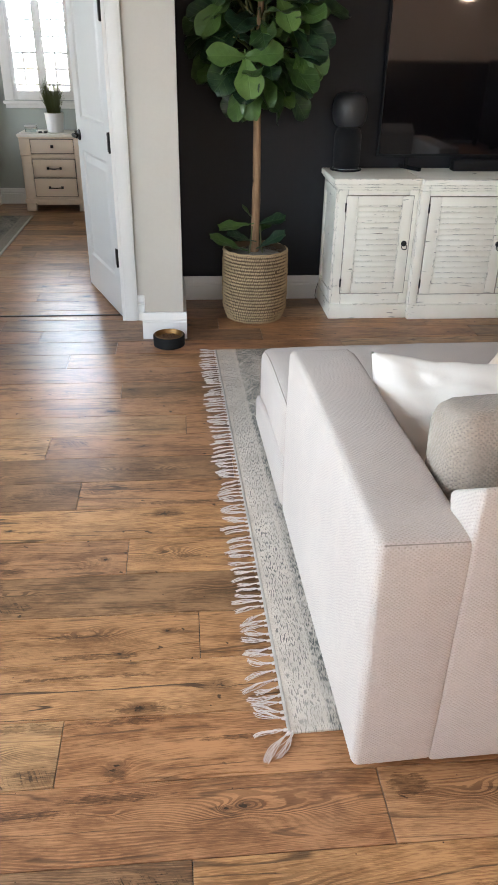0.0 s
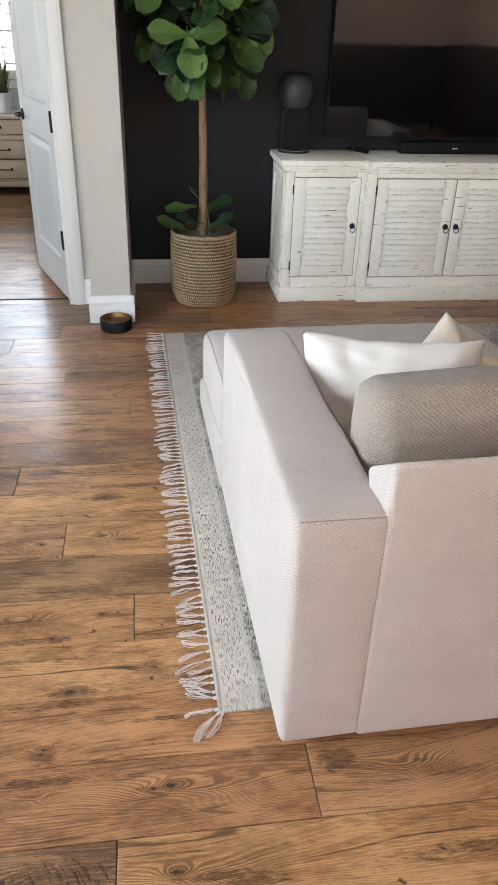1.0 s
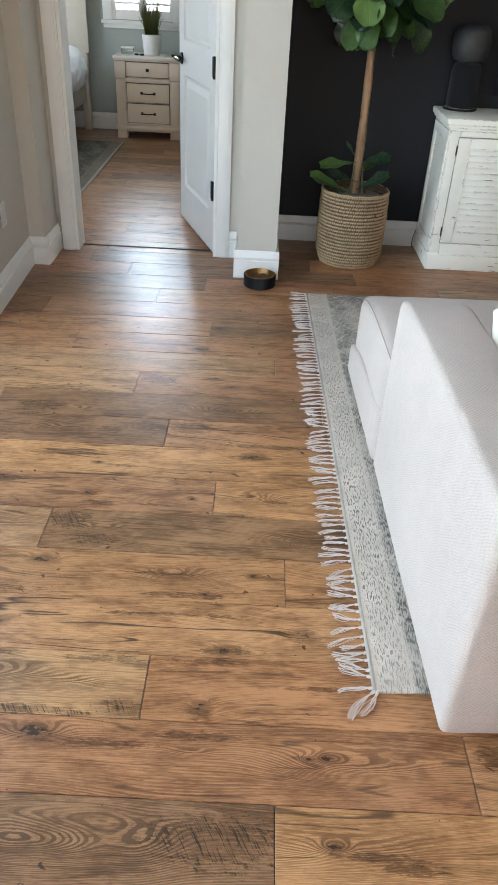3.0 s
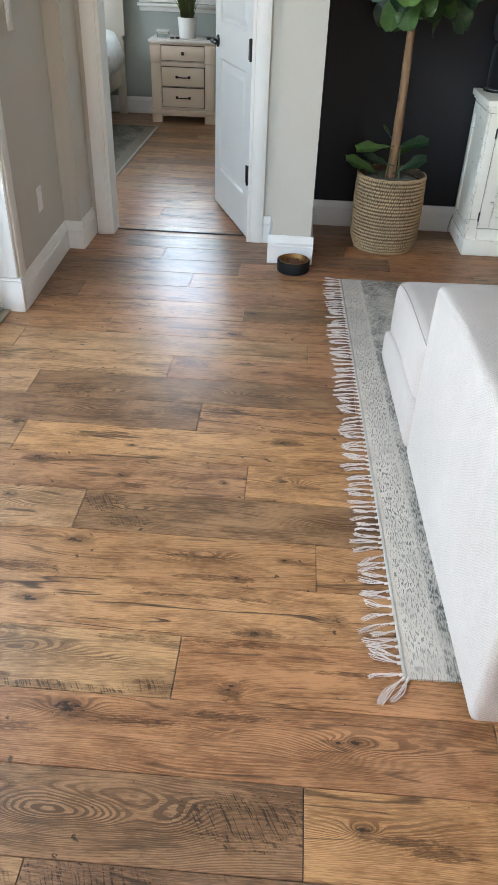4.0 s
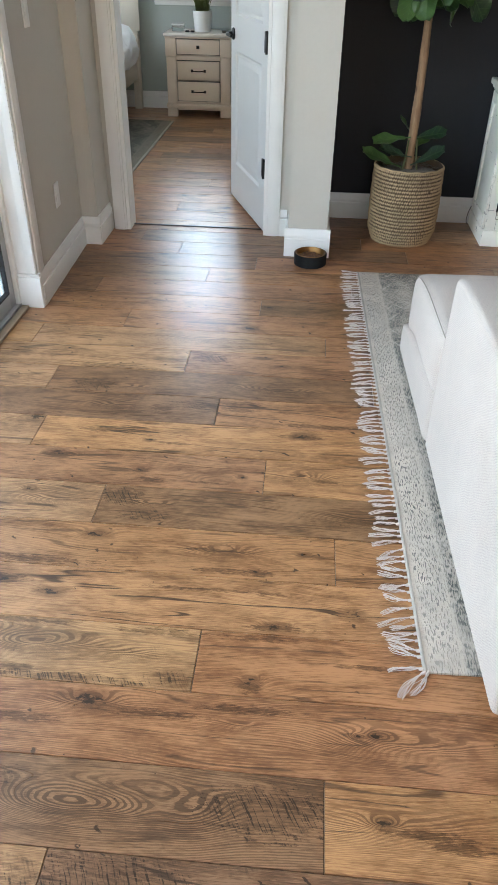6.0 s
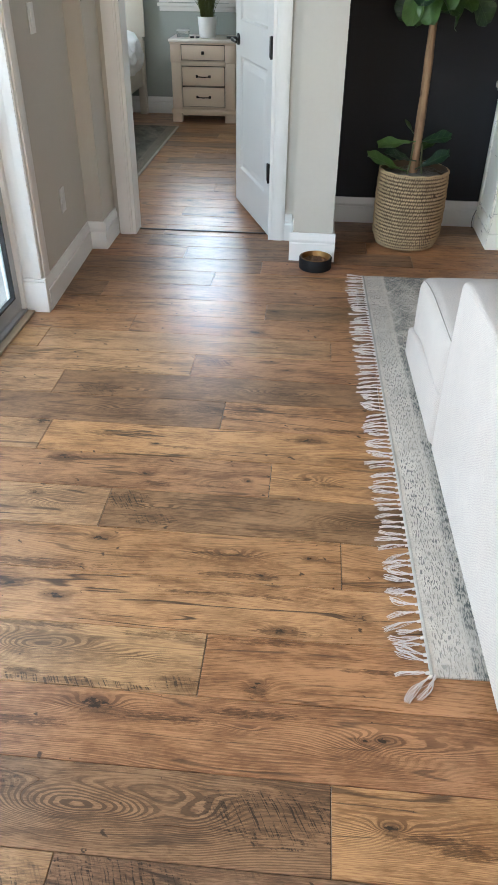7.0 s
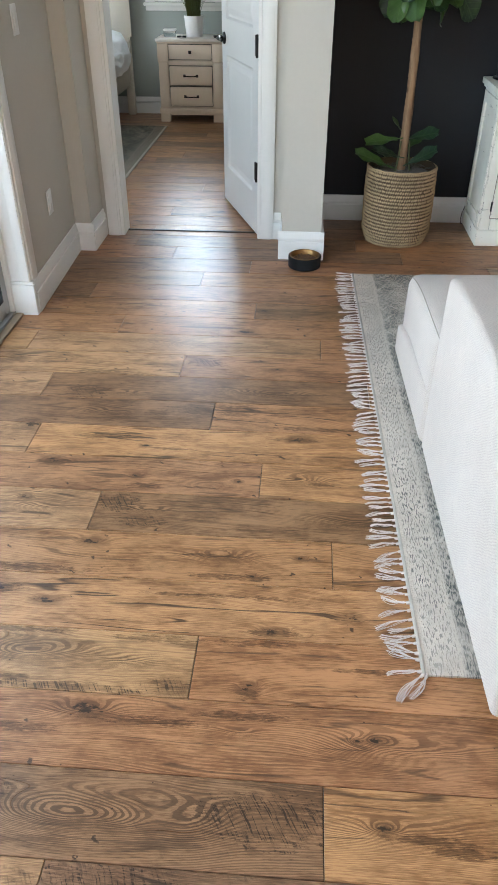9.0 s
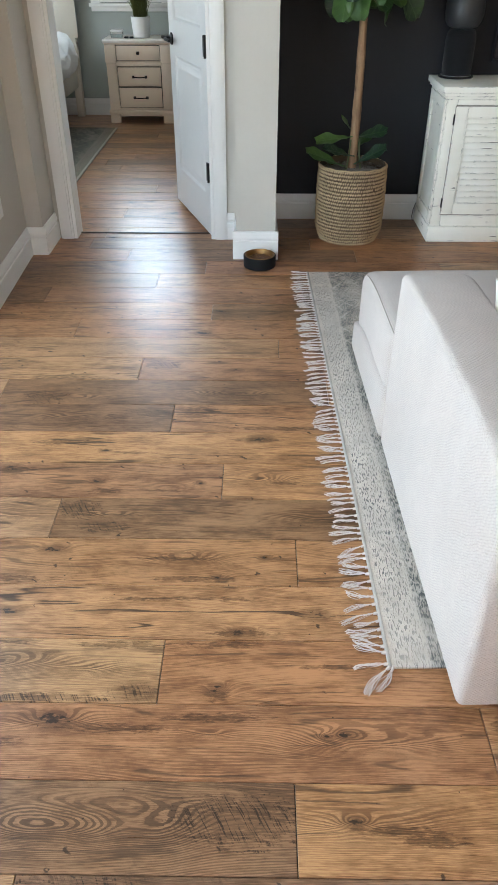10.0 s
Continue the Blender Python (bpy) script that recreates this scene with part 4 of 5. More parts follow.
for i in range(nx):
    for j in range(ny):
        bm.faces.new((g[i][j], g[i + 1][j], g[i + 1][j + 1], g[i][j + 1]))
edge = [e for e in bm.edges if e.is_boundary]
ext = bmesh.ops.extrude_edge_only(bm, edges=edge)
for v in ext["geom"]:
    if isinstance(v, bmesh.types.BMVert):
        v.co.z = 0.001
part("weave", bm, RUG, rug, "", None, 50)
part("edge_binding", boxes((-0.003, 0.006, 0, RL, 0.001, 0.0105, 0.002)), BINDING, rug)


def tassel(seed):
    rng = random.Random(seed)
    bm = bmesh.new()
    tube(bm, [(0.003, 0, 0.006), (-0.006, 0, 0.0065), (-0.013, 0, 0.005)], [0.003, 0.0048, 0.0036], 6)
    bend, reach = rng.uniform(-0.020, 0.016), rng.uniform(0.066, 0.092)
    wide = rng.uniform(0.006, 0.0105)
    for k in range(9):
        fan = wide * (2 * (k + rng.random()) / 9 - 1)
        ln = reach * rng.uniform(0.90, 1.04)
        curl, ph = rng.uniform(-0.0036, 0.0036), rng.uniform(0, 6)
        pts = []
        for i in range(8):
            f = i / 7
            pts.append((-0.010 - ln * f, bend * f * f + fan * min(1.0, 1.6 * f) + curl * (math.sin(f * 6 + ph) - math.sin(ph)), 0.0020 + 0.0042 * (1 - f) + 0.0030 * rng.random()))
        tube(bm, pts, [0.00085] * 8, 4)
    return mesh_of("tassel", bm, COTTON, 60)


tassels = [tassel(100 + k) for k in range(14)]
rng = random.Random(5)
count = 92
for k in range(count):
    y = 0.012 + (RL - 0.02) * k / (count - 1)
    share("tassel", tassels[rng.randrange(14)], rug, pose(0, y + rng.uniform(-0.005, 0.005), 0, 0, 0, 24 * noise.noise(Vector((k * 0.31, 2.0, 0.0))) + rng.uniform(-9, 11)) @ Matrix.Diagonal((rng.uniform(0.85, 1.1), rng.uniform(0.8, 1.1), 1, 1)))
share("tassel", tassels[2], rug, pose(0.004, 0.004, 0, 0, 0, 38) @ Matrix.Diagonal((1.15, 1.2, 1, 1)))
share("tassel", tassels[5], rug, pose(0.010, 0.002, 0, 0, 0, 62) @ Matrix.Diagonal((1.0, 1.0, 1, 1)))

# ---- pet bowl ----
bowl = thing("pet_bowl", "small black bowl with brass liner and kibble on wood floor", "bowl", pose(-0.085, 2.980, 0))
part("shell", lathe([(0.0, 0.0), (0.084, 0.0), (0.088, 0.004), (0.089, 0.060), (0.087, 0.063), (0.084, 0.063), (0.0835, 0.055), (0.078, 0.03), (0.05, 0.018), (0.0, 0.016)], 48), BOWLBLACK, bowl)
part("liner", lathe([(0.083, 0.0640), (0.0815, 0.0660), (0.079, 0.0655), (0.072, 0.040), (0.055, 0.030), (0.0, 0.028)], 48), BRASS, bowl)
bm = bmesh.new()
for k in range(90):
    a, r = rng.uniform(0, 6.28), 0.058 * math.sqrt(rng.random())
    glue(bm, lathe([(0.0, -0.003), (0.0055, -0.001), (0.0055, 0.001), (0.0, 0.003)], 6), pose(r * math.cos(a), r * math.sin(a), 0.040 + 0.008 * rng.random(), rng.uniform(0, 60), rng.uniform(0, 60), 0))
part("kibble", bm, KIBBLE, bowl)

# ---- fiddle-leaf fig in a basket ----
fig = thing("fiddle_leaf_fig", "tall fiddle-leaf fig tree with a bare trunk and glossy green crown", "tree", pose(0.444, 3.46, 0.0))
rng = random.Random(11)


def fig_trunk():
    pts, rad = [], []
    for i in range(18):
        f = i / 17
        pts.append((-0.010 + 0.018 * f + 0.006 * math.sin(f * 7), 0.008 * math.sin(f * 5), 0.34 + 1.56 * f))
        rad.append(0.027 - 0.011 * f + 0.0015 * math.sin(i * 2.1))
    bm = bmesh.new()
    tube(bm, pts, rad, 12)
    return bm


part("trunk", fig_trunk(), TRUNK, fig, "brown woody trunk")


def fig_leaf(seed, length, width, calm=1.0, mat=None):
    """Fiddle-shaped blade along +y from its stalk, folded along the midrib, with a wavy rim."""
    r = random.Random(seed)
    bm = bmesh.new()
    n, m = 14, 6
    curl, wave, ph = r.uniform(0.10, 0.32) * calm, r.uniform(0.006, 0.013) * calm, r.uniform(0, 6)
    rows = []
    for i in range(n + 1):
        f = i / n
        w = width / 2 * (math.sqrt(max(0.0, 1 - ((f - 0.64) / 0.36) ** 2)) if f > 0.64 else 0.20 + 0.80 * (3 * (f / 0.64) ** 2 - 2 * (f / 0.64) ** 3))
        w *= 1 - 0.09 * math.exp(-((f - 0.42) / 0.09) ** 2)
        if i in (0, n):
            w = 0.006 if i == 0 else 0.022
        y, z = length * f * (1 - 0.12 * curl * f), -curl * length * f * f * 0.55
        row = []
        for j in range(m + 1):
            u = 2 * j / m - 1
            row.append(bm.verts.new((w * u, y + 0.012 * abs(u) * (f - 0.4), z + 0.16 * w * u * u * 1.4 + wave * abs(u) ** 2 * math.sin(f * 13 + ph + 2 * (u > 0)))))
        rows.append(row)
    for a, b in zip(rows, rows[1:]):
        for j in range(m):
            bm.faces.new((a[j], a[j + 1], b[j + 1], b[j]))
    ext = bmesh.ops.extrude_face_region(bm, geom=bm.faces[:])
    for v in ext["geom"]:
        if isinstance(v, bmesh.types.BMVert):
            v.co.z -= 0.0009
    tube(bm, [(0, -0.035, 0.004), (0, -0.012, 0.001), (0, length * 0.3, -curl * length * 0.05 - 0.001), (0, length * 0.6, -curl * length * 0.2 - 0.001)], [0.0032, 0.003, 0.0022, 0.0014], 5)
    return mesh_of("leaf", bm, mat or LEAF, 70)


leaves = [fig_leaf(20 + k, ln, wd) for k, (ln, wd) in enumerate(((0.21, 0.15), (0.19, 0.135), (0.23, 0.155), (0.17, 0.12), (0.20, 0.145)))]


def lay(direction, up, at):
    """A pose at a place with +y along direction and +z near up."""
    y = Vector(direction).normalized()
    x = y.cross(Vector(up)).normalized()
    z = x.cross(y)
    return Matrix.Translation(at) @ Matrix((x, y, z)).transposed().to_4x4()


TOP = Vector((0.006, 0.0, 1.62))
for k in range(26):
    a, e = k * 2.4, rng.uniform(-0.75, 0.9)
    tip = Vector((0.25 * math.cos(a) * math.cos(e), 0.20 * math.sin(a) * math.cos(e), 0.36 * math.sin(e))) + TOP
    base = Vector((0.006, 0, 1.27 + 0.55 * rng.random()))
    mid = (tip + base) / 2 + Vector((0, 0, 0.03))
    part("branch", tube(bmesh.new(), [base, mid, tip], [0.008, 0.006, 0.004], 6), TWIG, fig)
placed = 0
while placed < 158:
    d = Vector((rng.gauss(0, 1), rng.gauss(0, 1), rng.gauss(0, 1))).normalized()
    r = rng.uniform(0.55, 1.0)
    at = TOP + Vector((0.245 * d.x * r, 0.20 * d.y * r, 0.42 * d.z * r))
    out = Vector((d.x, d.y, 0.35 * d.z - rng.uniform(-0.25, 0.85))).normalized()
    tip = at + out * 0.19
    if tip.y + 3.46 > 3.795 or tip.z < 1.13:
        continue
    up = Vector((0.5 * d.x + rng.uniform(-0.3, 0.3), 0.5 * d.y - 0.55, 0.8))
    share("leaf", leaves[rng.randrange(5)], fig, lay(out, up, at) @ pose(0, 0, 0, 0, rng.uniform(-25, 25), 0) @ Matrix.Scale(rng.uniform(0.85, 1.22), 4))
    placed += 1
# rosettes on the room side of the crown, their light painted as lighter green
lit_leaves = [fig_leaf(40 + k, 0.20, wd, 0.6, LITLEAF) for k, wd in enumerate((0.135, 0.150, 0.125))]
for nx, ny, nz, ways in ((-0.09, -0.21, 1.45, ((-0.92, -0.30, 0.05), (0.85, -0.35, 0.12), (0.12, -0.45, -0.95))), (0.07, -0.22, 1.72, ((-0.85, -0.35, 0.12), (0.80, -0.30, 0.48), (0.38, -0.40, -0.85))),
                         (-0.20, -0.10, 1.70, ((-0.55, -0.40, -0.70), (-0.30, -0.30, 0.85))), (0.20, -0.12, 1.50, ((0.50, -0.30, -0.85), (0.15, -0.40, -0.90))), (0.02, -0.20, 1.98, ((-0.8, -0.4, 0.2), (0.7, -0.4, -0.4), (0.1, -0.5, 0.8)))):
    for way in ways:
        share("leaf", lit_leaves[placed % 3], fig, lay(way, (0.25 * way[0], -0.85, 0.45), (nx, ny, nz)) @ Matrix.Scale(rng.uniform(0.88, 1.08), 4))
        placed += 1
# the low shoot at the foot of the trunk
small = [fig_leaf(60 + k, 0.16, wd, 0.45) for k, wd in enumerate((0.075, 0.085, 0.070))]
for base, tip, wide in (((-0.09, -0.05, 0.435), (-0.265, -0.09, 0.515), 0.9), ((-0.05, -0.02, 0.57), (-0.215, -0.06, 0.565), 0.9), ((-0.02, 0.03, 0.60), (-0.075, -0.03, 0.675), 1.3), ((-0.03, -0.06, 0.485), (-0.155, -0.13, 0.535), 1.0),
                        ((0.025, 0.01, 0.57), (0.165, -0.03, 0.612), 1.15), ((0.03, -0.05, 0.45), (0.155, -0.10, 0.540), 1.25), ((0.01, 0.05, 0.50), (0.11, 0.10, 0.58), 1.0), ((-0.04, 0.05, 0.46), (-0.16, 0.09, 0.50), 0.9)):
    d = Vector(tip) - Vector(base)
    n = d.length / 0.155
    share("leaf", small[placed % 3], fig, lay(d, (0.1 * d.x, -0.55, 0.85), base) @ Matrix.Diagonal((n * wide, n, n, 1)))
    placed += 1
bm = bmesh.new()
for ax, ay in ((-0.03, -0.03), (0.03, -0.02), (-0.02, 0.02)):
    tube(bm, [(ax * 1.6, ay * 1.6, 0.36), (ax, ay, 0.47), (ax * 0.8, ay * 0.8, 0.56)], [0.006, 0.005, 0.004], 6)
part("shoot", bm, TWIG, fig)

basket = thing("woven_basket", "round coiled seagrass basket holding the fig tree, on the floor", "basket", pose(0.444, 3.46, 0))


def basket_r(z):
    f = z / 0.43
    return 0.158 + 0.034 * min(1, f * 6) ** 0.6 + 0.006 * math.sin(f * 3.0) + 0.0015 * math.sin(f * 40)


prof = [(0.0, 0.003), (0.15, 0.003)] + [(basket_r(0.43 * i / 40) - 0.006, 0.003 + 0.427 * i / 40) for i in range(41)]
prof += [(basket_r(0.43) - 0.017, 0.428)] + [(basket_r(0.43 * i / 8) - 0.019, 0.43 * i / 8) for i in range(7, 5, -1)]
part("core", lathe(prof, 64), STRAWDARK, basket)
verts, faces = [], []
rng = random.Random(3)
for row in range(22):
    z = 0.011 + 0.0194 * row
    r = basket_r(z) - 0.001
    n = 92
    for k in range(n):
        a = 2 * math.pi * (k + 0.5 * (row % 2) + rng.uniform(-0.12, 0.12)) / n
        if rng.random() < 0.004:
            continue
        t, up, o = Vector((-math.sin(a), math.cos(a), 0)), Vector((0, 0, 1)), Vector((math.cos(a), math.sin(a), 0))
        c = o * (r + rng.uniform(-0.001, 0.001)) + up * (z + rng.uniform(-0.0012, 0.0012))
        lean_t = (t * 0.0022)
        w, h = 0.0064 * rng.uniform(0.75, 1.1), 0.0098 * rng.uniform(0.9, 1.08)
        b = len(verts)
        verts += [c - up * h - lean_t, c + t * w - o * 0.003, c + up * h + lean_t, c - t * w - o * 0.003, c + o * 0.0045 + up * h * 0.45, c + o * 0.0045 - up * h * 0.45]
        faces += [(b, b + 1, b + 5), (b + 1, b + 4, b + 5), (b + 1, b + 2, b + 4), (b + 2, b + 3, b + 4), (b + 3, b + 5, b + 4), (b + 3, b, b + 5)]
me = bpy.data.meshes.new("weave")
me.from_pydata([tuple(v) for v in verts], [], faces)
me.materials.append(STRAW)
me.polygons.foreach_set("use_smooth", [True] * len(me.polygons))
weave = new("weave", me)
weave.parent = basket
tagged(weave, "pale straw stitches in rows", kind="stuff")
bm = bmesh.new()
for k in range(3):
    rr = basket_r(0.43) - 0.006
    tube(bm, [(rr * math.cos(2 * math.pi * i / 40), rr * math.sin(2 * math.pi * i / 40), 0.426 + 0.002 * math.sin(i * 2.1 + k)) for i in range(41)], 0.0045, 6) if k == 0 else None
part("rim", bm, STRAW, basket)
part("moss", lathe([(0.172, 0.36), (0.168, 0.385), (0.12, 0.397), (0.06, 0.405), (0.0, 0.408)], 24), MOSS, basket, "grey dried moss over the soil")
bm = bmesh.new()
for k in range(170):
    a, r = rng.uniform(0, 6.28), 0.16 * math.sqrt(rng.random())
    p = Vector((r * math.cos(a), r * math.sin(a), 0.400))
    q = Vector((rng.uniform(-0.03, 0.03), rng.uniform(-0.03, 0.03), 0))
    tube(bm, [p - q, p + Vector((0, 0, rng.uniform(0.003, 0.014))), p + q], 0.0010, 3)
tagged(part("moss_strands", bm, MOSS, basket), "loose grey moss strands", kind="stuff")

# ---- media console ----
console = thing("media_console", "white distressed breakfront media console with louvred doors", "cabinet", pose(0, 0, 0))
YBK = 3.795


SECT = ((0.918, 1.3985, 3.394), (1.4015, 2.4985, 3.362), (2.5015, 2.982, 3.394))
for x0, x1, yf in SECT:
    part("body", boxes((x0, x1, yf + 0.02, YBK, 0.09, 0.775)), CHALK, console)
    for spec in ((x0, x0 + 0.055, yf, yf + 0.02, 0.09, 0.775, 0.003), (x1 - 0.055, x1, yf, yf + 0.02, 0.09, 0.775, 0.003)):
        part("stile", boxes(spec), CHALK, console)
    for spec in ((x0 + 0.055, x1 - 0.055, yf, yf + 0.02, 0.09, 0.155, 0.003), (x0 + 0.055, x1 - 0.055, yf, yf + 0.02, 0.745, 0.775, 0.003)):
        part("rail", boxes(spec), CHALK, console)
    part("plinth", boxes((x0 - (0.014 if x0 < 1 else 0), x1 + (0.014 if x1 > 2.9 else 0), yf - 0.016, YBK - 0.002, 0, 0.092, 0.004)), CHALK, console)
    part("worktop", boxes((x0 - (0.035 if x0 < 1 else 0), x1 + (0.035 if x1 > 2.9 else 0), yf - 0.030, YBK, 0.808, 0.840, 0.004)), CHALK, console)
    part("cornice", boxes((x0 - (0.022 if x0 < 1 else 0), x1 + (0.022 if x1 > 2.9 else 0), yf - 0.018, YBK - 0.001, 0.791, 0.808, 0.003), (x0 - (0.010 if x0 < 1 else 0), x1 + (0.010 if x1 > 2.9 else 0), yf - 0.008, YBK - 0.003, 0.7755, 0.791, 0.003)), CHALK, console)
# framed side panel
part("side_frame", boxes((0.906, 0.917, 3.40, 3.45, 0.095, 0.774, 0.002), (0.906, 0.917, 3.735, 3.785, 0.095, 0.774, 0.002), (0.906, 0.917, 3.45, 3.735, 0.095, 0.16, 0.002), (0.906, 0.917, 3.45, 3.735, 0.72, 0.774, 0.002)), CHALK, console)


def louvre_door(x0, x1, yf, pull_right):
    z0, z1 = 0.160, 0.740
    part("door_gap", boxes((x0 - 0.0035, x0 + 0.003, yf - 0.0012, yf + 0.0195, z0 - 0.0035, z1 + 0.0035), (x1 - 0.003, x1 + 0.0035, yf - 0.0012, yf + 0.0195, z0 - 0.0035, z1 + 0.0035),
                            (x0 + 0.003, x1 - 0.003, yf - 0.0012, yf + 0.0195, z0 - 0.0035, z0 + 0.003), (x0 + 0.003, x1 - 0.003, yf - 0.0012, yf + 0.0195, z1 - 0.003, z1 + 0.0035)), WORN, console)
    d = part("door", boxes((x0 + 0.002, x1 - 0.002, yf + 0.0125, yf + 0.016, z0 + 0.002, z1 - 0.002)), CHALK, console)
    for a, b in ((x0, x0 + 0.066), (x1 - 0.066, x1)):
        part("stile", boxes((a, b, yf - 0.004, yf + 0.0123, z0, z1, 0.002)), CHALK, d)
    for a, b in ((z0, z0 + 0.066), (z1 - 0.055, z1)):
        part("rail", boxes((x0 + 0.0662, x1 - 0.0662, yf - 0.0042, yf + 0.0123, a, b, 0.001)), CHALK, d)
    part("bead", boxes((x0 + 0.062, x0 + 0.070, yf - 0.008, yf - 0.0035, z0 + 0.062, z1 - 0.051, 0.002), (x1 - 0.070, x1 - 0.062, yf - 0.008, yf - 0.0035, z0 + 0.062, z1 - 0.051, 0.002), (x0 + 0.070, x1 - 0.070, yf - 0.008, yf - 0.0035, z0 + 0.062, z0 + 0.070, 0.002), (x0 + 0.070, x1 - 0.070, yf - 0.008, yf - 0.0035, z1 - 0.059, z1 - 0.051, 0.002)), CHALK, d)
    me = mesh_of("slat", boxes((x0 + 0.0665, x1 - 0.0665, -0.003, 0.003, -0.0185, 0.0185, 0.002)), CHALK)
    n = 14
    for k in range(n):
        share("slat", me, d, pose(0, yf + 0.0035, z0 + 0.084 + 0.0328 * k, -30))
    px = x1 - 0.030 if pull_right else x0 + 0.030
    bm = bmesh.new()
    glue(bm, lathe([(0.0, 0.0), (0.017, 0.0), (0.017, 0.003), (0.010, 0.006), (0.008, 0.016), (0.011, 0.019), (0.008, 0.023), (0.0, 0.024)], 18), Matrix.Translation((px, yf - 0.004, 0.465)) @ Matrix.Rotation(radians(90), 4, "X"))
    tube(bm, [(px + 0.016 * math.sin(2 * math.pi * i / 18), yf - 0.020 - 0.004 * (1 - math.cos(2 * math.pi * i / 18)), 0.449 + 0.016 * math.cos(2 * math.pi * i / 18)) for i in range(19)], 0.0026, 6)
    part("ring_pull", bm, BLACK, d, "black iron ring pull")
    hx = x0 - 0.004 if pull_right else x1 + 0.004
    for z in (0.225, 0.675):
        part("hinge", boxes((hx - 0.004, hx + 0.004, yf - 0.008, yf + 0.004, z - 0.026, z + 0.026, 0.001)), BLACK, d)


louvre_door(0.970, 1.368, 3.394, True)
louvre_door(1.462, 1.9445, 3.362, True)
louvre_door(1.9515, 2.434, 3.362, False)
louvre_door(2.55, 2.935, 3.394, False)

# ---- television, soundbar, speaker lamp ----
tv = thing("television", "large black flat-screen television switched off, standing on the console", "television", pose(0, 0, 0))
part("housing", boxes((1.212, 2.872, 3.728, 3.762, 0.914, 1.862, 0.004), (1.40, 2.68, 3.762, 3.79, 1.0, 1.6, 0.01)), TVBLACK, tv)
part("screen", boxes((1.220, 2.864, 3.7255, 3.7279, 0.930, 1.854)), m_screen, tv, "dark glossy screen", None, 0)
for x, s in ((1.40, 1), (2.68, -1)):
    bm = bmesh.new()
    glue(bm, boxes((-0.012, 0.012, -0.12, 0.07, 0.0, 0.022, 0.004)), pose(x + 0.012 * s, 3.748, 0.8405, 0, 0, 24 * s))
    glue(bm, boxes((x - 0.012, x + 0.012, 3.735, 3.755, 0.85, 0.92, 0.003)))
    part("foot", bm, TVBLACK, tv)
bar = thing("soundbar", "slim black soundbar below the television on the console", "soundbar", pose(0, 0, 0))
part("body", boxes((1.672, 2.36, 3.648, 3.722, 0.8405, 0.906, 0.008)), TVBLACK, bar)
part("grille", boxes((1.682, 2.35, 3.6445, 3.6485, 0.850, 0.896, 0.002)), TVBLACK, bar)
part("badge", boxes((2.0, 2.035, 3.6425, 3.6446, 0.870, 0.876)), PLASTIC, bar)

spk = thing("table_lamp", "black speaker lamp with a rounded smoked shade on the console", "lamp", pose(1.015, 3.705, 0.840))
part("base", lathe([(0.0, 0.0), (0.094, 0.0), (0.097, 0.004), (0.096, 0.009), (0.088, 0.011), (0.0, 0.011)], 40), BLACK, spk)
part("body", lathe([(0.0, 0.011), (0.070, 0.012), (0.079, 0.022), (0.082, 0.05), (0.082, 0.19), (0.078, 0.215), (0.066, 0.236), (0.05, 0.242), (0.0, 0.242)], 40), CLOTHBLACK, spk, "black cloth-covered speaker body")
part("shade", lathe([(0.0, 0.240), (0.055, 0.241), (0.080, 0.250), (0.096, 0.275), (0.103, 0.315), (0.103, 0.355), (0.096, 0.392), (0.080, 0.416), (0.05, 0.428), (0.0, 0.430)], 48), SMOKE, spk, "rounded smoked glass shade")
part("control_ring", lathe([(0.083, 0.006), (0.0835, 0.0135), (0.0815, 0.0135)], 40), ALU, spk)
cord = thing("power_cable", "thin black power cable behind the console corner", "cable")
bm = bmesh.new()
tube(bm, [(0.905, 3.79, 0.11), (0.892, 3.785, 0.07), (0.886, 3.776, 0.03), (0.890, 3.768, 0.006), (0.900, 3.772, 0.003)], 0.0022, 6)
part("wire", bm, RUBBER, cord)

# ---- behind the camera: what the screen mirrors ----
# dark blocks added out of view to darken the lower half of the reflection
side = thing("sideboard", "dark block added for unseen furniture mirrored low in the screen", "sideboard", pose(3.4, Y0 + 0.30, 0))
part("body", boxes((-1.9, 1.9, -0.26, 0.2, 0.1, 1.30, 0.006)), WALNUT, side)
for x in (-1.8, 1.8):
    part("leg", boxes((x - 0.03, x + 0.03, -0.03, 0.03, 0, 0.1)), WALNUT, side)
tall = thing("cabinet", "second dark block added out of view to darken the screen's reflection", "cabinet", pose(X1 - 0.32, -2.3, 0))
part("body", boxes((-0.22, 0.26, -2.2, 2.6, 0.1, 1.34, 0.006)), WALNUT, tall)
for y in (-2.1, 2.5):
    part("leg", boxes((-0.03, 0.03, y - 0.03, y + 0.03, 0, 0.1)), WALNUT, tall)
pend = thing("pendant_lamp", "glowing round pendant lamp hanging from the ceiling", "lamp", pose(4.1, -3.2, 2.20))
part("globe", lathe([(0.0, -0.11), (0.06, -0.095), (0.10, -0.05), (0.115, 0.0), (0.10, 0.055), (0.06, 0.095), (0.02, 0.11), (0.0, 0.11)], 24), glow("lamp_glow", (1.0, 0.76, 0.56), 17.0), pend)
bm = bmesh.new()
tube(bm, [(0, 0, 0.11), (0, 0, CEIL - 2.20)], 0.004, 6)
part("cord", bm, RUBBER, pend)

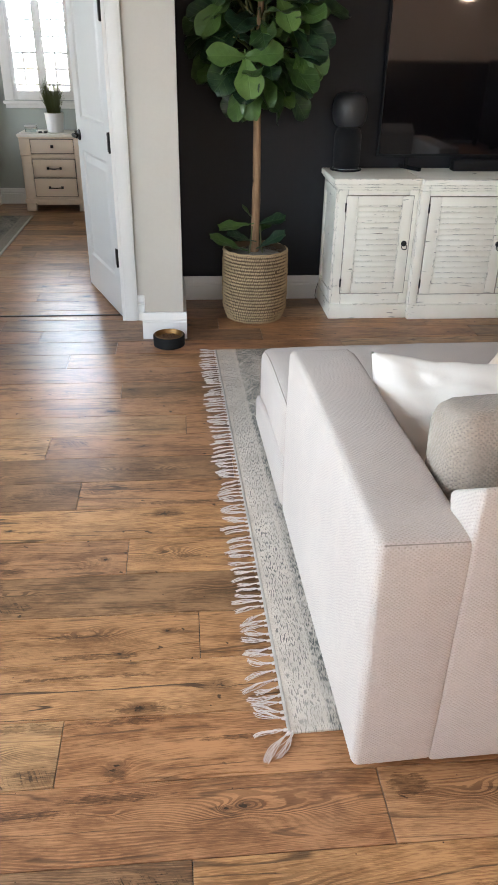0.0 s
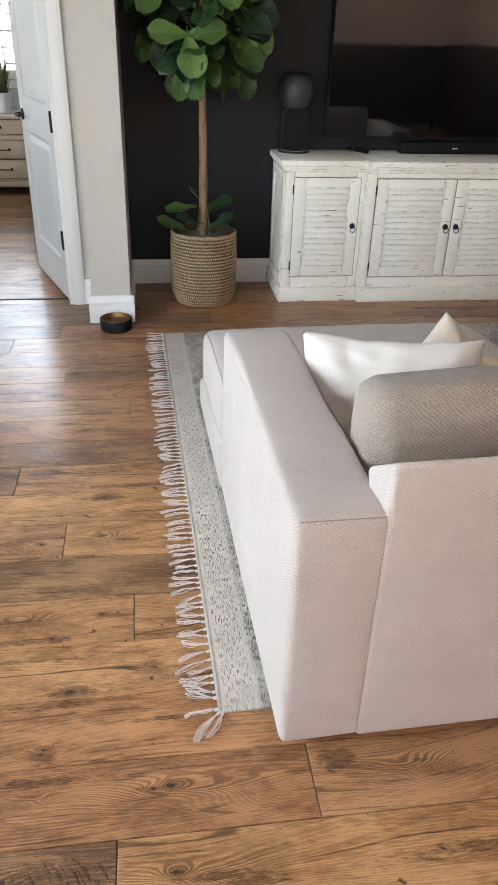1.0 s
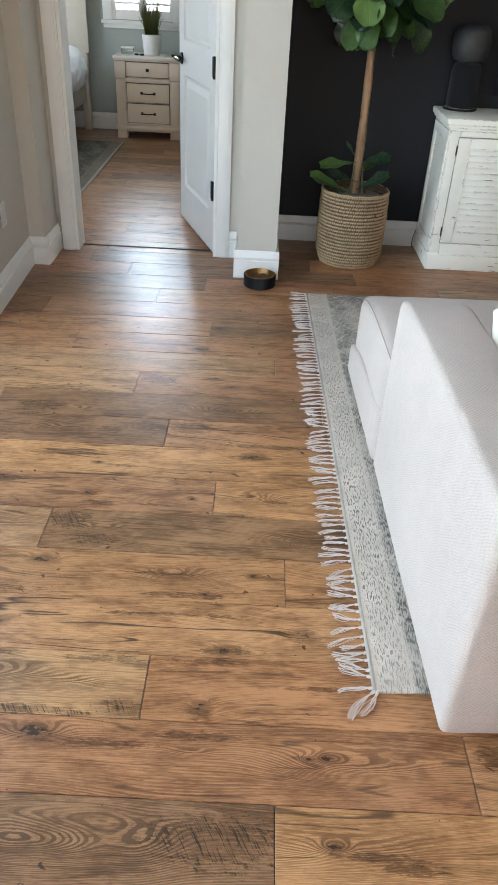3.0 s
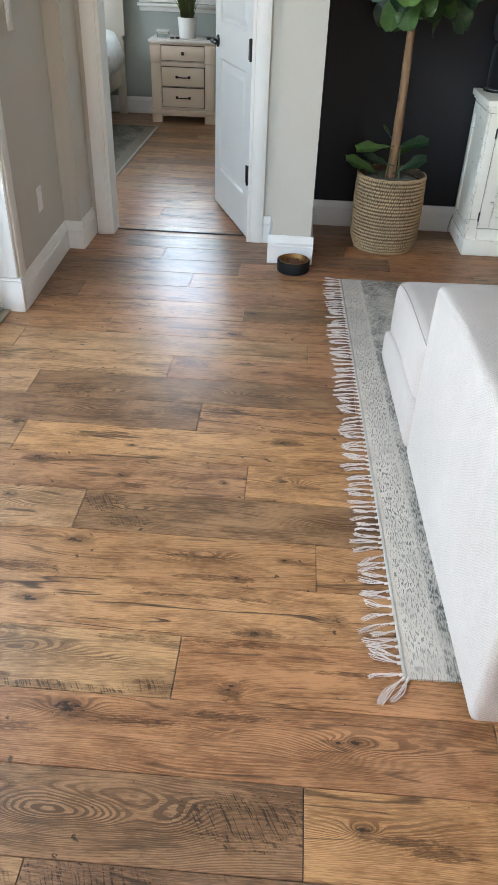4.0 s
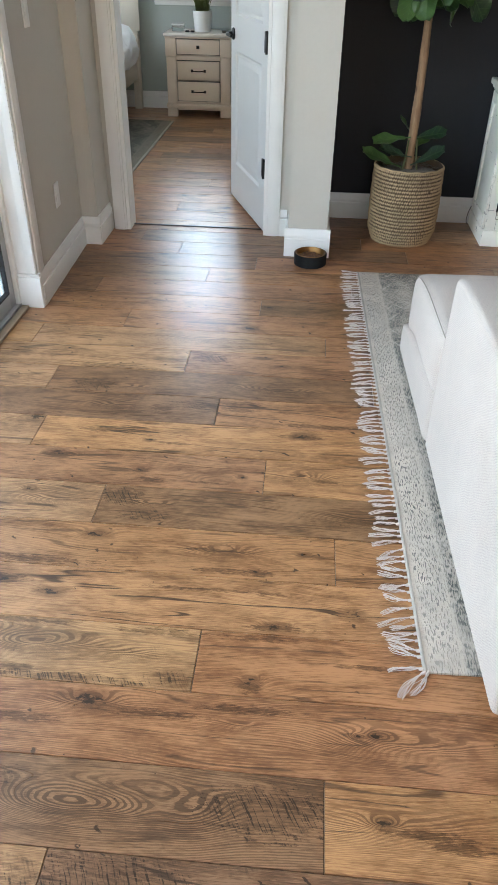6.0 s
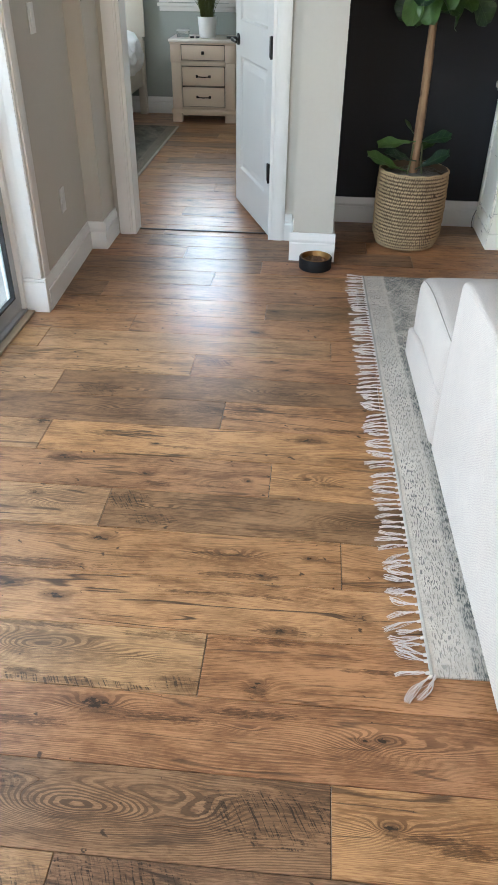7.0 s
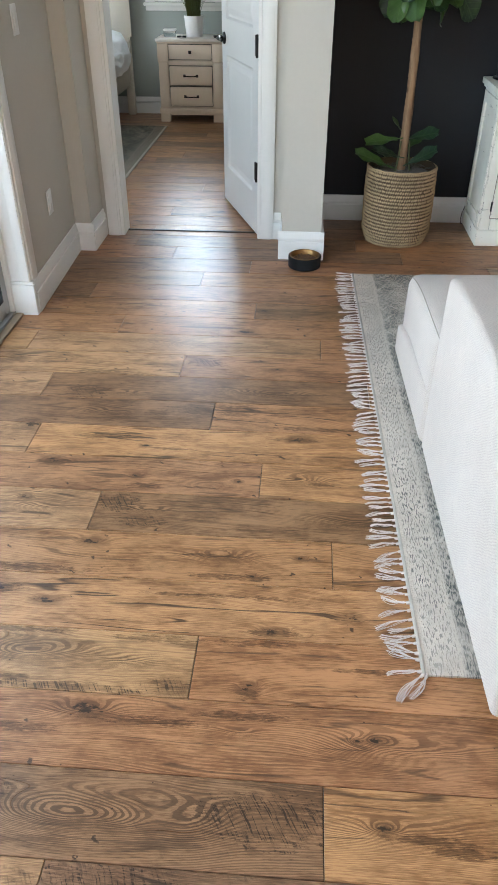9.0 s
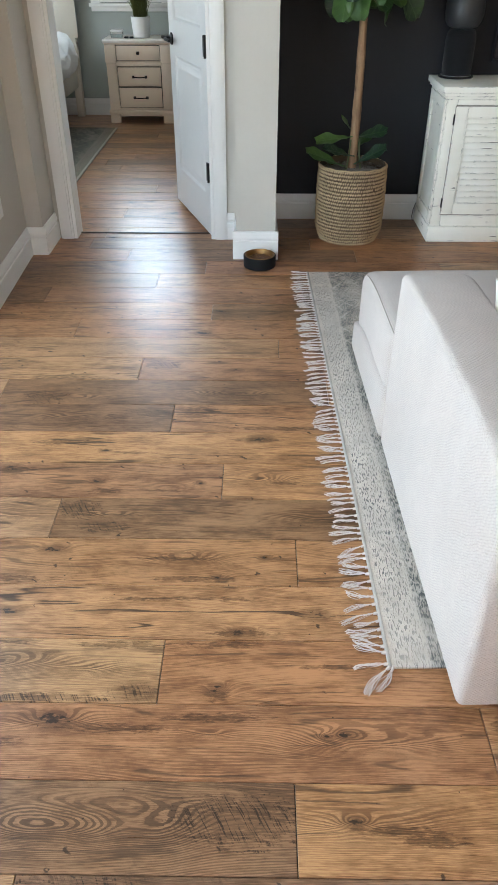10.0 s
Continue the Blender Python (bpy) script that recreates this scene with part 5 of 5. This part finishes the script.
# ---- bedroom: nightstand and what stands on it ----
ns = thing("nightstand", "cream washed three-drawer nightstand with dark bronze pulls", "nightstand", pose(-1.231, 6.73, 0))
W = 0.305
part("body", boxes((-W, W, 0.022, 0.395, 0.085, 0.690, 0.003)), NIGHT, ns)
part("top", boxes((-0.322, 0.322, -0.022, 0.40, 0.694, 0.722, 0.008)), NIGHTTOP, ns, "pale whitewashed top")
part("top_moulding", boxes((-0.314, 0.314, -0.012, 0.398, 0.680, 0.694, 0.004)), NIGHT, ns)
for s in (-1, 1):
    a, b = sorted((s * W, s * (W - 0.092)))
    part("corner_post", boxes((a, b, 0.0, 0.024, 0.085, 0.525, 0.004), (a - 0.006, b + 0.006, -0.008, 0.024, 0.525, 0.680, 0.008)), NIGHT, ns)
    part("leg", boxes((a - 0.004, b - 0.002 if s < 0 else b + 0.004, -0.006, 0.07, 0.0, 0.082, 0.004)), NIGHT, ns)
    part("leg", boxes((a, b, 0.32, 0.39, 0.0, 0.084, 0.004)), NIGHT, ns)
part("base_moulding", boxes((-W - 0.012, W + 0.012, -0.014, 0.396, 0.082, 0.118, 0.005)), NIGHT, ns)
part("apron", boxes((-W + 0.095, W - 0.095, 0.004, 0.02, 0.062, 0.084, 0.003)), NIGHT, ns)
part("rail", boxes((-W + 0.093, W - 0.093, -0.004, 0.02, 0.500, 0.536, 0.003)), NIGHT, ns)
for z0, z1, knob in ((0.545, 0.672, True), (0.325, 0.492, False), (0.142, 0.315, False)):
    part("drawer_gap", boxes((-W + 0.098, W - 0.098, 0.010, 0.0225, z0 - 0.002, z1 + 0.002)), GAP, ns)
    d = part("drawer", boxes((-W + 0.102, W - 0.102, -0.002, 0.018, z0 + 0.002, z1 - 0.002, 0.004)), NIGHT, ns)
    zc = (z0 + z1) / 2
    if knob:
        part("knob", boxes((-0.014, 0.014, -0.018, -0.002, zc - 0.014, zc + 0.014, 0.004), (-0.010, 0.010, -0.026, -0.018, zc - 0.010, zc + 0.010, 0.003)), BRONZE, d)
    else:
        bm = boxes((-0.072, -0.050, -0.008, -0.002, zc - 0.012, zc + 0.012, 0.002), (0.050, 0.072, -0.008, -0.002, zc - 0.012, zc + 0.012, 0.002))
        tube(bm, [(-0.061, -0.006, zc), (-0.06, -0.024, zc), (0, -0.028, zc - 0.003), (0.06, -0.024, zc), (0.061, -0.006, zc)], 0.0055, 6)
        part("handle", bm, BRONZE, d)

pot = thing("grass_plant", "spiky green grass plant in a white pot on the nightstand", "potted plant", pose(-1.205, 6.90, 0.722))
part("pot", lathe([(0.0, 0.0), (0.072, 0.0), (0.076, 0.004), (0.091, 0.168), (0.090, 0.172), (0.084, 0.172), (0.080, 0.14), (0.0, 0.138)], 36), CERAMIC, pot, "tapered white ceramic pot")
rng = random.Random(8)
blades = bmesh.new()
for k in range(260):
    a, r = rng.uniform(0, 6.28), 0.06 * math.sqrt(rng.random())
    h, out = rng.uniform(0.16, 0.34), rng.uniform(0.0, 0.085)
    p = [(r * math.cos(a), r * math.sin(a), 0.135)]
    for f in (0.4, 0.75, 1.0):
        o = r + out * f * f
        p.append((o * math.cos(a), o * math.sin(a), 0.135 + h * f))
    tube(blades, p, [0.0024, 0.0024, 0.0018, 0.0005], 3)
tagged(part("grass", blades, GRASS, pot), "dense upright green blades", kind="stuff")

bx = thing("trinket_box", "small clear box with a white lid on the nightstand", "box", pose(-1.435, 6.88, 0.722))
part("box_body", boxes((-0.055, 0.055, -0.035, 0.035, 0.0005, 0.05, 0.003)), PANE, bx)
part("lid", boxes((-0.058, 0.058, -0.038, 0.038, 0.0505, 0.064, 0.003)), PLASTIC, bx)
gls = thing("sunglasses", "folded black sunglasses on the nightstand top", "sunglasses", pose(-1.315, 6.80, 0.722))
part("lens", boxes((-0.042, -0.006, -0.012, 0.012, 0.0005, 0.016, 0.005)), RUBBER, gls)
part("lens", boxes((0.010, 0.046, -0.012, 0.012, 0.0005, 0.016, 0.005)), RUBBER, gls)
part("bridge", boxes((-0.007, 0.011, -0.003, 0.003, 0.006, 0.010)), RUBBER, gls)
wal = thing("wallet", "dark leather wallet lying on the nightstand", "wallet", pose(-0.965, 6.84, 0.722, 0, 0, 12))
part("leather", boxes((-0.05, 0.05, -0.045, 0.045, 0.0005, 0.018, 0.004)), WALNUT, wal)

# ---- bedroom: bed and rug ----
bed = thing("bed", "cream painted panelled bed with rumpled white bedding", "bed", pose(-2.75, 7.12, 0))
hb = part("headboard", boxes((-0.88, 0.88, -0.075, -0.02, 0.62, 1.55, 0.004), (-0.90, 0.90, -0.095, -0.001, 1.55, 1.62, 0.008)), BEDPAINT, bed)
for k in range(6):
    x = -0.80 + 0.32 * k
    part("panel", boxes((x - 0.15, x + 0.11, -0.083, -0.0745, 0.70, 1.48, 0.004)), BEDPAINT, hb)
part("leg", boxes((0.815, 0.885, -0.085, -0.005, 0, 0.66, 0.004)), BEDPAINT, bed)
part("leg", boxes((-0.885, -0.815, -0.085, -0.005, 0, 0.66, 0.004)), BEDPAINT, bed)
part("side_rail", boxes((0.825, 0.860, -2.16, -0.086, 0.27, 0.47, 0.004)), BEDPAINT, bed)
part("side_rail", boxes((-0.860, -0.825, -2.16, -0.086, 0.27, 0.47, 0.004)), BEDPAINT, bed)
part("footboard", boxes((-0.88, 0.88, -2.24, -2.161, 0, 0.65, 0.006)), BEDPAINT, bed)
part("mattress", soft_block(-0.815, 0.815, -2.15, -0.09, 0.30, 0.58, 0.05, 4, 0.01), CLOTH, bed)
bm = soft_block(-0.93, 0.935, -2.12, -0.36, 0.44, 0.76, 0.09, 34, 0.02, 5)
for v in bm.verts:
    q = Vector(noise.noise_vector(v.co * 4.5)) * 0.055 + Vector(noise.noise_vector(v.co * 11)) * 0.030 + Vector(noise.noise_vector(v.co * 23)) * 0.010
    v.co += q
part("duvet", bm, CLOTH, bed, "rumpled white duvet", None, 70)

brug = thing("bedroom_rug", "grey-green bedroom rug with a pale bound edge beside the bed", "rug", pose(-1.438, 6.48, 0, 0, 0, 180))
part("weave", boxes((0.022, 2.5, 0, 1.96, 0.001, 0.010, 0.002)), BEDRUG, brug)
part("binding", boxes((0.0, 0.0215, 0, 1.96, 0.001, 0.0115, 0.003)), BINDING, brug)

# ---- oak floor, plank by plank ----
P, LEN, THICK = 0.19, 1.29, 0.010
floor = tagged(thing("floor", "oak laminate plank floor in mixed warm brown tones", "floor"), kind="structure")
part("underlay", boxes((-1.56, X1 + 0.14, Y0 - 0.14, 3.536, -0.05, -THICK - 0.0005), (-4.3, X1 + 0.14, 3.5365, YB1 + 0.14, -0.05, -THICK - 0.0005)), GAP, floor, "", None, 0)
# x of one end joint in each row of planks
JOINT = {-5: 0.10, -4: -0.35, -3: 0.33, -2: -0.55, -1: -0.007, 0: 0.433, 1: -0.324, 2: 0.275, 3: 0.025, 4: -0.717, 5: -0.205, 6: -1.038, 7: -0.410, 8: -1.105, 9: -0.582,
         10: 0.0, 11: -0.926, 12: -0.313, 13: -1.158, 14: -0.621, 15: -0.379, 16: -0.830, 17: 0.21, 18: -1.016, 19: -0.25, 20: -0.969, 21: -0.45, 22: -1.35, 23: -0.831}
# (6, 0), (8, 0): pale wood, with the slider's sheen put into its tone
TONE = {(11, 1): "tan", (12, 1): "grey", (12, 0): "tan", (13, 1): "tan", (14, 0): "grey", (14, 1): "tan", (3, 1): "tan", (10, 1): "tan", (8, 0): "straw", (7, 1): "grey", (2, 1): "gold", (6, 0): "straw"}
# planks with a figure of their own, by row and by the side of the row's joint
FIGURED = {}


def figured(row, side, tone, **marks):
    FIGURED[(row, side)] = (tone, marks)


figured(-2, 0, "straw", smears=[(-0.80, -0.28, 0.30, 0.05, 1)], smoke=0.9)
figured(-2, 1, "grey", smears=[(-0.42, -0.25, 0.16, 0.06, 1), (0.1, -0.30, 0.3, 0.03, 0)], smoke=0.8, contour=0.3)
figured(-1, 0, "grey", eyes=[(-0.525, -0.101, 0.19, 0.040, 0.075), (-0.27, -0.09, 0.07, 0.06, 0.030)], smears=[(-0.12, -0.08, 0.13, 0.055, 1), (-0.9, -0.05, 0.2, 0.03, 1)], contour=0.9, cracks=0.2, nicks=0.08, stray=0.1)
figured(-1, 1, "gold", eyes=[(0.15, -0.09, 0.15, 0.035, 0.035)], knots=[(0.115, -0.082, 0.012)], smears=[(0.20, -0.10, 0.10, 0.011, 0), (0.26, -0.12, 0.07, 0.014, 0), (0.8, -0.10, 0.2, 0.02, 0)], contour=0.4, cracks=0.5, nicks=0.10, smoke=0.15, stray=0.15)
figured(0, 0, "red", eyes=[(0.16, 0.092, 0.17, 0.040, 0.060), (-0.199, 0.112, 0.06, 0.014, 0.016), (-0.55, 0.14, 0.12, 0.03, 0.018)], knots=[(-0.555, 0.147, 0.026), (0.118, 0.116, 0.013), (0.07, 0.11, 0.006)], smears=[(-0.42, 0.125, 0.14, 0.014, 0), (-0.74, 0.09, 0.12, 0.012, 0), (-0.20, 0.155, 0.12, 0.012, 0)], contour=0.8, cracks=0.35, nicks=0.10, smoke=0.25, stray=0.05)
figured(0, 1, "gold", eyes=[(0.66, 0.10, 0.12, 0.03, 0.035)], smears=[(0.50, 0.14, 0.04, 0.03, 0)], contour=0.4, smoke=0.15, cracks=0.3, stray=0.1)
figured(1, 0, "straw", eyes=[(-0.741, 0.300, 0.17, 0.038, 0.050), (-0.50, 0.285, 0.08, 0.02, 0.018)], smears=[(-0.44, 0.362, 0.10, 0.012, 0), (-0.62, 0.203, 0.22, 0.013, 1), (-0.38, 0.222, 0.06, 0.020, 1), (-0.80, 0.368, 0.14, 0.008, 0), (-0.76, 0.218, 0.05, 0.012, 0)], contour=0.5, cracks=0.1, nicks=0.06, smoke=0.45, stray=0.05)
figured(1, 1, "red", knots=[(-0.188, 0.222, 0.013), (-0.182, 0.240, 0.009)], smears=[(-0.22, 0.365, 0.13, 0.010, 0), (-0.19, 0.212, 0.035, 0.016, 0), (0.15, 0.30, 0.14, 0.008, 0)], contour=0.22, cracks=0.35, nicks=0.12, smoke=0.12, stray=0.05)
figured(2, 0, "gold", knots=[(-0.757, 0.469, 0.017), (-0.897, 0.505, 0.014), (-0.136, 0.406, 0.016), (-0.105, 0.414, 0.008), (0.063, 0.467, 0.018)], smears=[(-0.14, 0.402, 0.09, 0.010, 0), (-0.90, 0.510, 0.07, 0.014, 0), (-0.3, 0.52, 0.2, 0.008, 0)], contour=0.35, cracks=0.95, nicks=0.10, smoke=0.10, stray=0.05)
figured(3, 0, "tan", eyes=[(-0.30, 0.67, 0.10, 0.03, 0.022)], knots=[(-0.685, 0.709, 0.020), (-0.06, 0.683, 0.009), (-0.20, 0.600, 0.010)], smears=[(-0.28, 0.594, 0.12, 0.012, 0), (-0.85, 0.59, 0.2, 0.014, 0), (-0.34, 0.675, 0.10, 0.008, 0)], contour=0.4, cracks=0.35, nicks=0.50, smoke=0.3, stray=0.2)
figured(4, 0, "straw", eyes=[(-0.87, 0.85, 0.10, 0.03, 0.025)], knots=[(-0.95, 0.90, 0.012)], contour=0.6, cracks=0.5, nicks=0.25, smoke=0.2, stray=0.2)
figured(4, 1, "grey", eyes=[(-0.540, 0.865, 0.075, 0.018, 0.026), (0.10, 0.85, 0.14, 0.03, 0.03)], smears=[(-0.655, 0.89, 0.065, 0.045, 1), (-0.56, 0.81, 0.08, 0.025, 1)], contour=0.75, cracks=0.2, nicks=0.06, smoke=0.35, stray=0.05)
figured(5, 0, "tan", eyes=[(-0.36, 1.00, 0.08, 0.03, 0.02)], knots=[(-0.926, 1.104, 0.020), (-0.624, 1.034, 0.011), (-0.28, 1.03, 0.009)], smears=[(-0.58, 0.985, 0.06, 0.016, 0), (-0.90, 1.10, 0.07, 0.012, 0), (-0.40, 0.99, 0.07, 0.007, 0)], contour=0.35, cracks=0.4, nicks=0.55, smoke=0.25, stray=0.2)
figured(5, 1, "gold", eyes=[(-0.08, 1.045, 0.11, 0.030, 0.035)], smears=[(0.0, 1.034, 0.06, 0.010, 0), (-0.09, 1.060, 0.03, 0.006, 0)], contour=0.45, cracks=0.25, nicks=0.06, smoke=0.1, stray=0.05)
figured(6, 1, "gold", knots=[(-0.079, 1.292, 0.020), (-0.63, 1.21, 0.009)], smears=[(-0.78, 1.26, 0.12, 0.014, 0), (-0.08, 1.285, 0.09, 0.012, 0), (-0.55, 1.20, 0.10, 0.008, 0)], contour=0.4, cracks=0.6, nicks=0.40, smoke=0.2, stray=0.1)
figured(7, 0, "grey", eyes=[(-0.80, 1.42, 0.12, 0.03, 0.03)], smears=[(-0.50, 1.462, 0.11, 0.030, 1), (-0.62, 1.43, 0.05, 0.03, 0)], contour=0.8, cracks=0.2, nicks=0.08, smoke=0.35, stray=0.1)
figured(7, 1, "tan", smears=[(-0.32, 1.475, 0.08, 0.045, 0), (-0.05, 1.36, 0.15, 0.012, 0)], contour=0.4, smoke=0.35, stray=0.3)
figured(8, 1, "grey", eyes=[(-0.766, 1.565, 0.12, 0.022, 0.028), (-0.20, 1.60, 0.2, 0.02, 0.03)], smears=[(-0.93, 1.56, 0.08, 0.05, 1)], contour=0.8, cracks=0.3, nicks=0.08, smoke=0.3, stray=0.1)
figured(9, 0, "straw", contour=0.3, cracks=0.5, nicks=0.45, smoke=0.25, smears=[(-0.85, 1.72, 0.2, 0.02, 0)])
figured(9, 1, "tan", knots=[(-0.182, 1.801, 0.012)], smears=[(-0.48, 1.842, 0.08, 0.040, 1)], contour=0.4, cracks=0.4, nicks=0.3, smoke=0.2, stray=0.2)
figured(10, 0, "straw", eyes=[(-0.55, 2.0, 0.3, 0.03, 0.04)], contour=0.8, cracks=0.3, nicks=0.15, smoke=0.25, stray=0.2)
rng = random.Random(21)
cache = {}


def plank_mesh(length, tone, wood):
    key = (round(length, 3), tone)
    if key not in cache:
        g, e = 0.0010, 0.0012
        x, y = length / 2 - g, P / 2 - g
        bm = bmesh.new()
        lo = [bm.verts.new((a * x, b * y, -THICK)) for a, b in ((-1, -1), (1, -1), (1, 1), (-1, 1))]
        mid = [bm.verts.new((a * x, b * y, -e * 0.8)) for a, b in ((-1, -1), (1, -1), (1, 1), (-1, 1))]
        top = [bm.verts.new((a * (x - e), b * (y - e), 0)) for a, b in ((-1, -1), (1, -1), (1, 1), (-1, 1))]
        bm.faces.new(top)
        for a, b in ((lo, mid), (mid, top)):
            for i in range(4):
                bm.faces.new((a[i], a[(i + 1) % 4], b[(i + 1) % 4], b[i]))
        cache[key] = mesh_of("plank", bm, wood, 0)
    return cache[key]


def lay_row(row, xa, xb, near, out):
    y = (row + 0.5) * P
    j = JOINT.get(row, rng.uniform(-1, 0.3))
    k0 = math.floor((xa - j) / LEN)
    k = k0
    while j + k * LEN < xb - 0.01:
        a, b = max(xa, j + k * LEN), min(xb, j + (k + 1) * LEN)
        tone = TONE.get((row, k + 1), rng.choice(("tan", "red", "grey", "tan", "gold", "straw")))
        wood = WOODS[tone]
        if (row, k + 1) in FIGURED:
            tone, marks = FIGURED[(row, k + 1)]
            mid = (a + b) / 2
            marks = {key: [(q[0] - mid, q[1] - y, *q[2:]) for q in v] if isinstance(v, list) else v for key, v in marks.items()}
            wood = wood_floor("oak_figured", *OAK[tone], **marks)
            tone = (row, k)
        if b - a > 0.02:
            if near:
                share("plank", plank_mesh(b - a, tone, wood), floor, pose((a + b) / 2, y, 0))
            else:
                out.append((a, b, y))
        k += 1


for row in range(-6, 19):
    lay_row(row, -1.56, X1, row * P > -1.2, [])
for row in range(19, 38):
    lay_row(row, -4.2, X1 if row < 21 else 0.86, True, [])
rest = []
for row in range(-29, -6):
    lay_row(row, -1.56, X1, False, rest)
verts, faces = [], []
for a, b, y in rest:
    n = len(verts)
    verts += [(a + 0.001, y - P / 2 + 0.001, 0), (b - 0.001, y - P / 2 + 0.001, 0), (b - 0.001, y + P / 2 - 0.001, 0), (a + 0.001, y + P / 2 - 0.001, 0)]
    faces.append((n, n + 1, n + 2, n + 3))
me = bpy.data.meshes.new("rear_planks")
me.from_pydata(verts, [], faces)
me.materials.append(WOODS["tan"])
ob = new("rear_planks", me)
ob.parent = floor
tagged(ob, "further planks of the same floor", kind="stuff")
